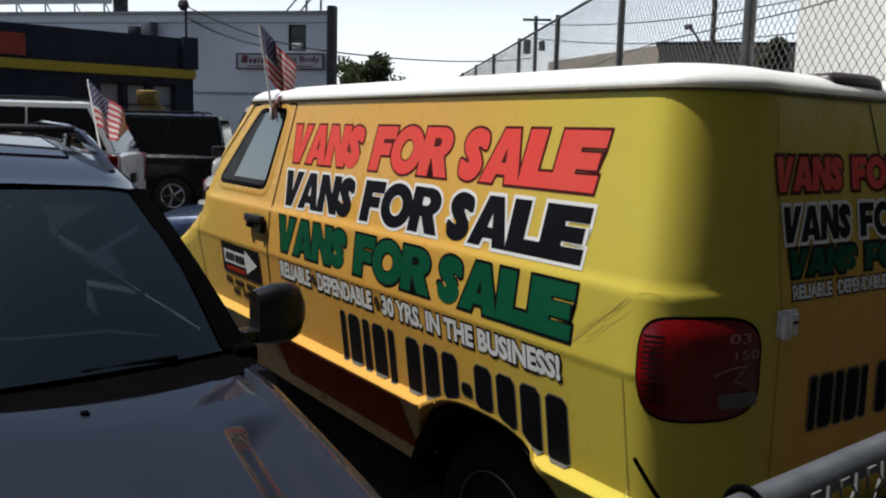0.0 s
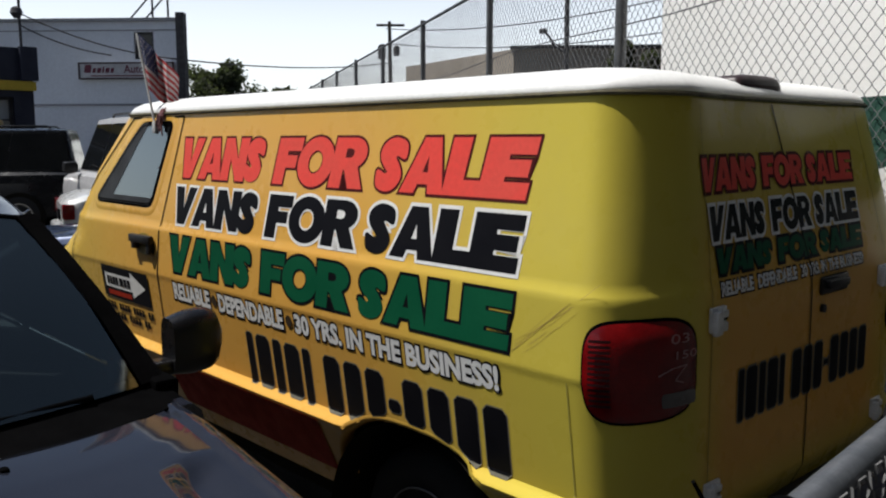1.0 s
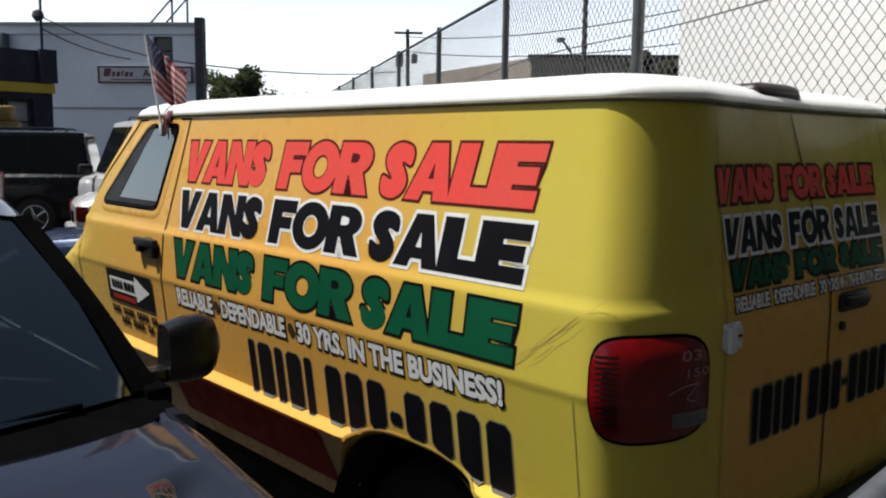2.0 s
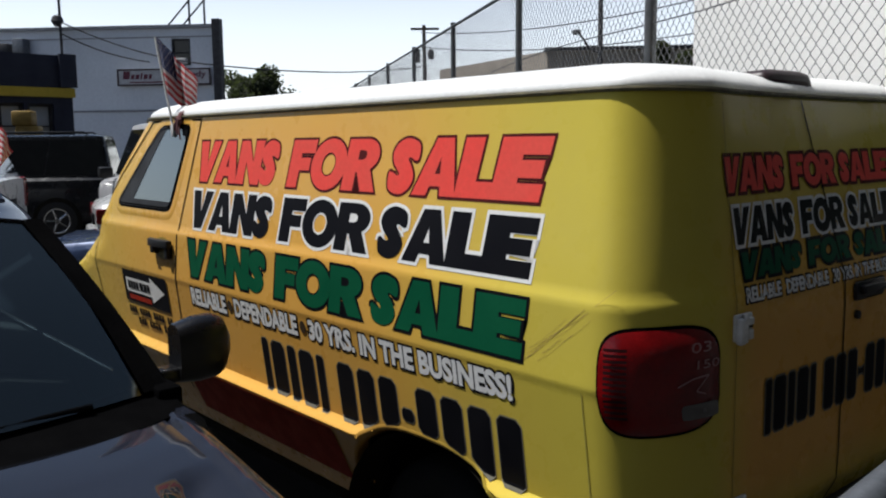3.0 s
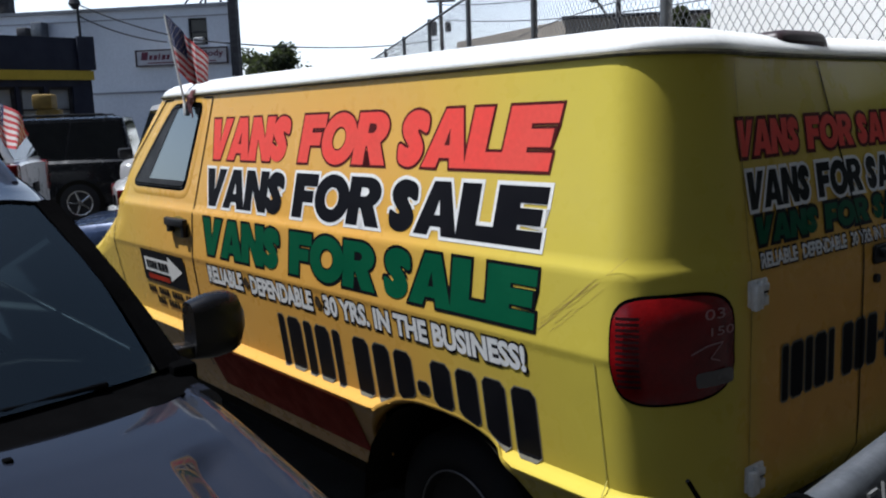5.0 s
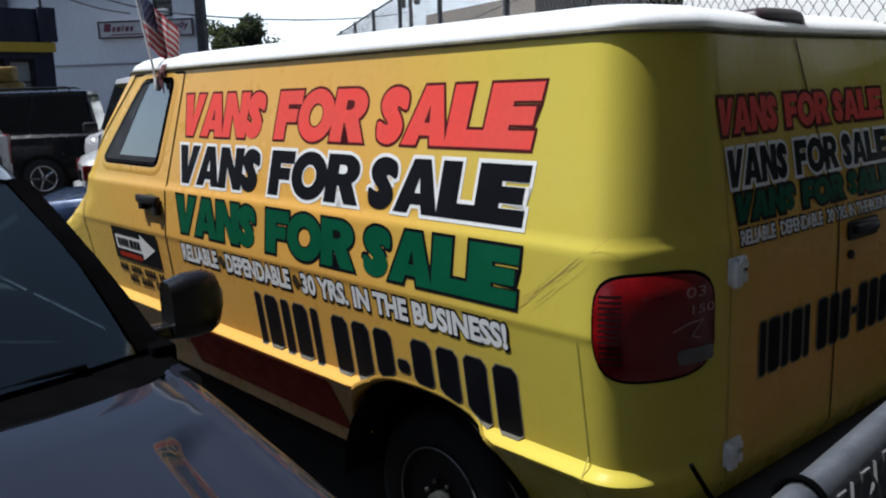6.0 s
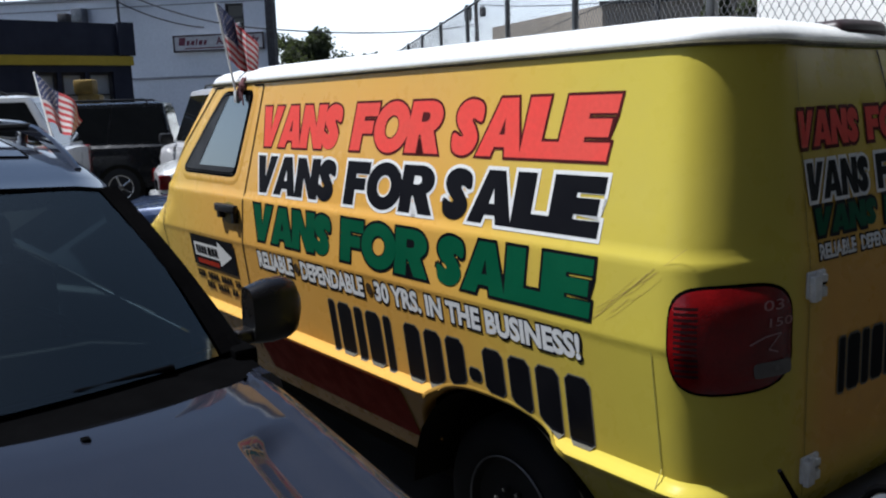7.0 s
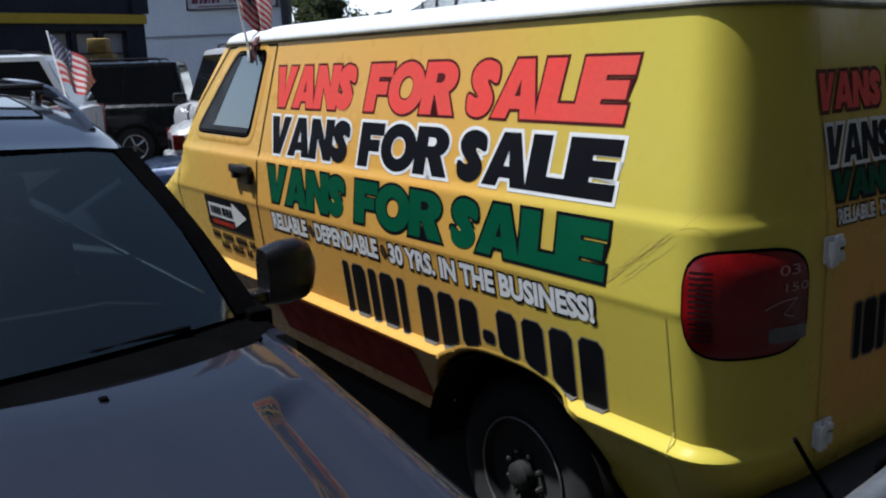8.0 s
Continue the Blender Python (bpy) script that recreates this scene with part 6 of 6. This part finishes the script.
# ---- poles and wires ----
WOOD = surface("weathered_pole_wood", (0.09, 0.075, 0.06), (0.06, 0.05, 0.045), rough=0.9, scale=3, stretch=(4, 4, 0.5), bump=0.3)
pu = at(140.45, 62)
UP = thing("utility_pole", pose(pu.x, pu.y, 0), "wooden utility pole with a crossarm and a transformer", "pole")
part("shaft", tube(bmesh.new(), [(0, 0, 0), (-0.02, -0.02, 5), (-0.05, -0.04, 9.75)], 0.18, r1=0.12), WOOD, UP)
part("crossarm", B(-0.07, 0.07, -0.98, 0.98, 9.42, 9.58, bevel=0.01, m=Matrix.Rotation(radians(-40), 4, 'Z')), WOOD, UP)
part("transformer", disc_profile(bmesh.new(), [(7.2, 0.2), (7.25, 0.27), (8.1, 0.27), (8.2, 0.15)], n=16, centre=(-0.55, -0.35, 0), axis='Z'), DARK_TRIM, UP)
part("transformer", disc_profile(bmesh.new(), [(7.4, 0.15), (7.45, 0.22), (8.0, 0.22), (8.1, 0.1)], n=16, centre=(0.35, 0.25, 0), axis='Z'), DARK_TRIM, UP)
pl = at(129.2, 20)
LP = thing("street_lamp", pose(pl.x, pl.y, 0), "dark street lamp post with a short curved arm", "street lamp")
part("shaft", tube(bmesh.new(), [(0, 0, 0), (0, 0, 6.5)], 0.07, r1=0.05), DARK_TRIM, LP)
part("arm", tube(bmesh.new(), [(0, 0, 3.62), (-0.2, -0.16, 3.78), (-0.3, -0.24, 3.98), (-0.38, -0.30, 4.1)], 0.028), DARK_TRIM, LP)
part("head", B(-0.50, -0.32, -0.38, -0.26, 4.06, 4.17, bevel=0.03), DARK_TRIM, LP)


def sagging(name, a, b, sag, r, label):
    a, b = Vector(a), Vector(b)
    pts = [a.lerp(b, i / 16) - Vector((0, 0, sag * 4 * (i / 16) * (1 - i / 16))) - a for i in range(17)]
    ob = new(name, finish(name, tube(bmesh.new(), pts, r, n=5), DARK_TRIM))
    ob.location = a
    return tagged(ob, label, "cable", "overhead cables")


def above(az, r, el):
    return at(az, r, 1.756 + r * math.tan(radians(el)))


sagging("overhead_cable", ML @ Vector((6.8, 0.4, 7.1)), above(154.2, 39.3, 4.9), 0.3, 0.03, "dark cable from the mast along the white wall")
sagging("overhead_cable", ML @ Vector((6.8, 0.4, 6.6)), above(157.6, 40.5, 5.0), 0.2, 0.03, "dark cable from the mast along the white wall")
sagging("overhead_cable", above(154.2, 39.3, 4.9), above(140.7, 62, 4.75), 0.35, 0.035, "dark cable from the building to the utility pole")
sagging("overhead_cable", above(140.7, 62, 6.9), above(118, 40, 9.5), 0.8, 0.03, "dark cable across the sky behind the fence")
sagging("overhead_cable", above(140.7, 62, 6.0), above(116, 40, 7.4), 0.8, 0.03, "dark cable across the sky behind the fence")

# ---- trees ----
LEAF = surface("tree_leaves", (0.034, 0.040, 0.021), (0.024, 0.029, 0.016), rough=0.8, scale=2, fine=12)
lt = LEAF.node_tree
thin = lt.nodes.new("ShaderNodeBsdfTranslucent")
thin.inputs[0].default_value = (0.07, 0.09, 0.03, 1)
both_sides = lt.nodes.new("ShaderNodeMixShader")
both_sides.inputs[0].default_value = 0.4
lt.links.new(lt.nodes["Principled BSDF"].outputs[0], both_sides.inputs[1])
lt.links.new(thin.outputs[0], both_sides.inputs[2])
lt.links.new(both_sides.outputs[0], lt.nodes["Material Output"].inputs[0])
BARK = surface("bark", (0.08, 0.065, 0.05), (0.05, 0.04, 0.03), rough=0.9, bump=0.5)


def leafy_tree(place, height, spread, seed, label, conifer=False, leaves=3200, size=0.28):
    rng = random.Random(seed)
    e = thing("tree", Matrix.Translation(place), label, "tree", "trees behind the lot")
    bm = bmesh.new()
    tube(bm, [(0, 0, 0), (0.1, 0.05, height * 0.3), (0.0, 0.1, height * 0.62), (0.05, 0, height * 0.9)], height * 0.03, r1=height * 0.006)
    for k in range(9):
        a, z = k * 2.4, height * (0.3 + 0.055 * k)
        l = spread * (0.75 - 0.04 * k)
        tube(bm, [(0.05, 0.05, z), (math.cos(a) * l * 0.5, math.sin(a) * l * 0.5, z + height * 0.06), (math.cos(a) * l, math.sin(a) * l, z + height * 0.14)], height * 0.011, n=6, r1=height * 0.003)
    part("trunk", bm, BARK, e)
    clumps = []
    for k in range(34):
        if conifer:
            f = rng.random()
            rr = spread * (1 - f) * 0.8 + 0.1
            a = rng.uniform(0, 6.28)
            clumps.append((Vector((math.cos(a) * rr * 0.6, math.sin(a) * rr * 0.6, height * (0.15 + 0.85 * f))), rr * 0.55 + 0.15))
        else:
            a, el, rr = rng.uniform(0, 6.28), rng.uniform(-0.5, 1.3), rng.uniform(0.45, 0.95)
            clumps.append((Vector((math.cos(a) * math.cos(el) * spread * rr, math.sin(a) * math.cos(el) * spread * rr, height * 0.66 + math.sin(el) * height * 0.33 * rr)), spread * rng.uniform(0.15, 0.30)))
    verts, faces = [], []
    for i in range(leaves):
        c, cr = clumps[i % len(clumps)]
        d = Vector((rng.gauss(0, 1), rng.gauss(0, 1), rng.gauss(0, 0.8))).normalized() * cr * rng.random() ** 0.45
        p = c + d
        u = Vector((rng.gauss(0, 1), rng.gauss(0, 1), rng.gauss(0, 1))).normalized()
        v = u.orthogonal().normalized()
        s = size * rng.uniform(0.6, 1.3)
        n0 = len(verts)
        verts += [tuple(p + u * s), tuple(p + v * s * 0.5), tuple(p - u * s), tuple(p - v * s * 0.5)]
        faces.append((n0, n0 + 1, n0 + 2, n0 + 3))
    me = bpy.data.meshes.new("crown")
    me.from_pydata(verts, [], faces)
    me.materials.append(LEAF)
    ob = new("crown", me)
    ob.parent = e
    tagged(ob, "", "", "", "stuff")
    return e


leafy_tree(at(151.3, 62), 6.8, 3.3, 5, "leafy tree behind the workshop", leaves=8500, size=0.15)
leafy_tree(at(125.6, 25), 4.2, 1.5, 8, "dark narrow evergreen behind the fence", conifer=True, leaves=6000, size=0.12)
leafy_tree(at(124.2, 24.2), 4.1, 1.3, 9, "dark narrow evergreen behind the fence", conifer=True, leaves=6000, size=0.12)
# out of view, added as dark shapes for the door window to mirror
for x, y, h_ in ((-10.5, -18.6, 4.4), (-13.5, -19.4, 5.2), (-17.8, -19.0, 4.2)):
    leafy_tree(Vector((x, y, 0)), h_, 1.6, int(-x), "leafy tree out of view, added for the door window's reflection", leaves=2500, size=0.16)
for k, az in enumerate((146.0, 144.6, 147.2)):
    leafy_tree(at(az, 95), 6.0 + 0.6 * k, 2.2, 20 + k, "far low leafy tree", leaves=900, size=0.5)

# ---- unseen dark walls, added to hold back sky light ----
BLOCKER_DARK = surface("blocker_dark", (0.014, 0.012, 0.011), (0.010, 0.009, 0.008), rough=0.85, scale=1.2, fine=20, bump=0.3)
# added out of view: cuts low sky and gives the door window a dark reflection
structure("unseen_lot_wall", B(-60, 7.0, -16.6, -16.0, 0, 2.4), BLOCKER_DARK, "unseen low dark wall, added to block low sky and darken reflections")
# added out of view: blocks the sky that would brighten the rear doors
structure("unseen_street_wall", B(8.0, 8.6, -45, 45, 0, 24.0), BLOCKER_DARK, "unseen tall dark wall, added to keep sky light off the van's rear")
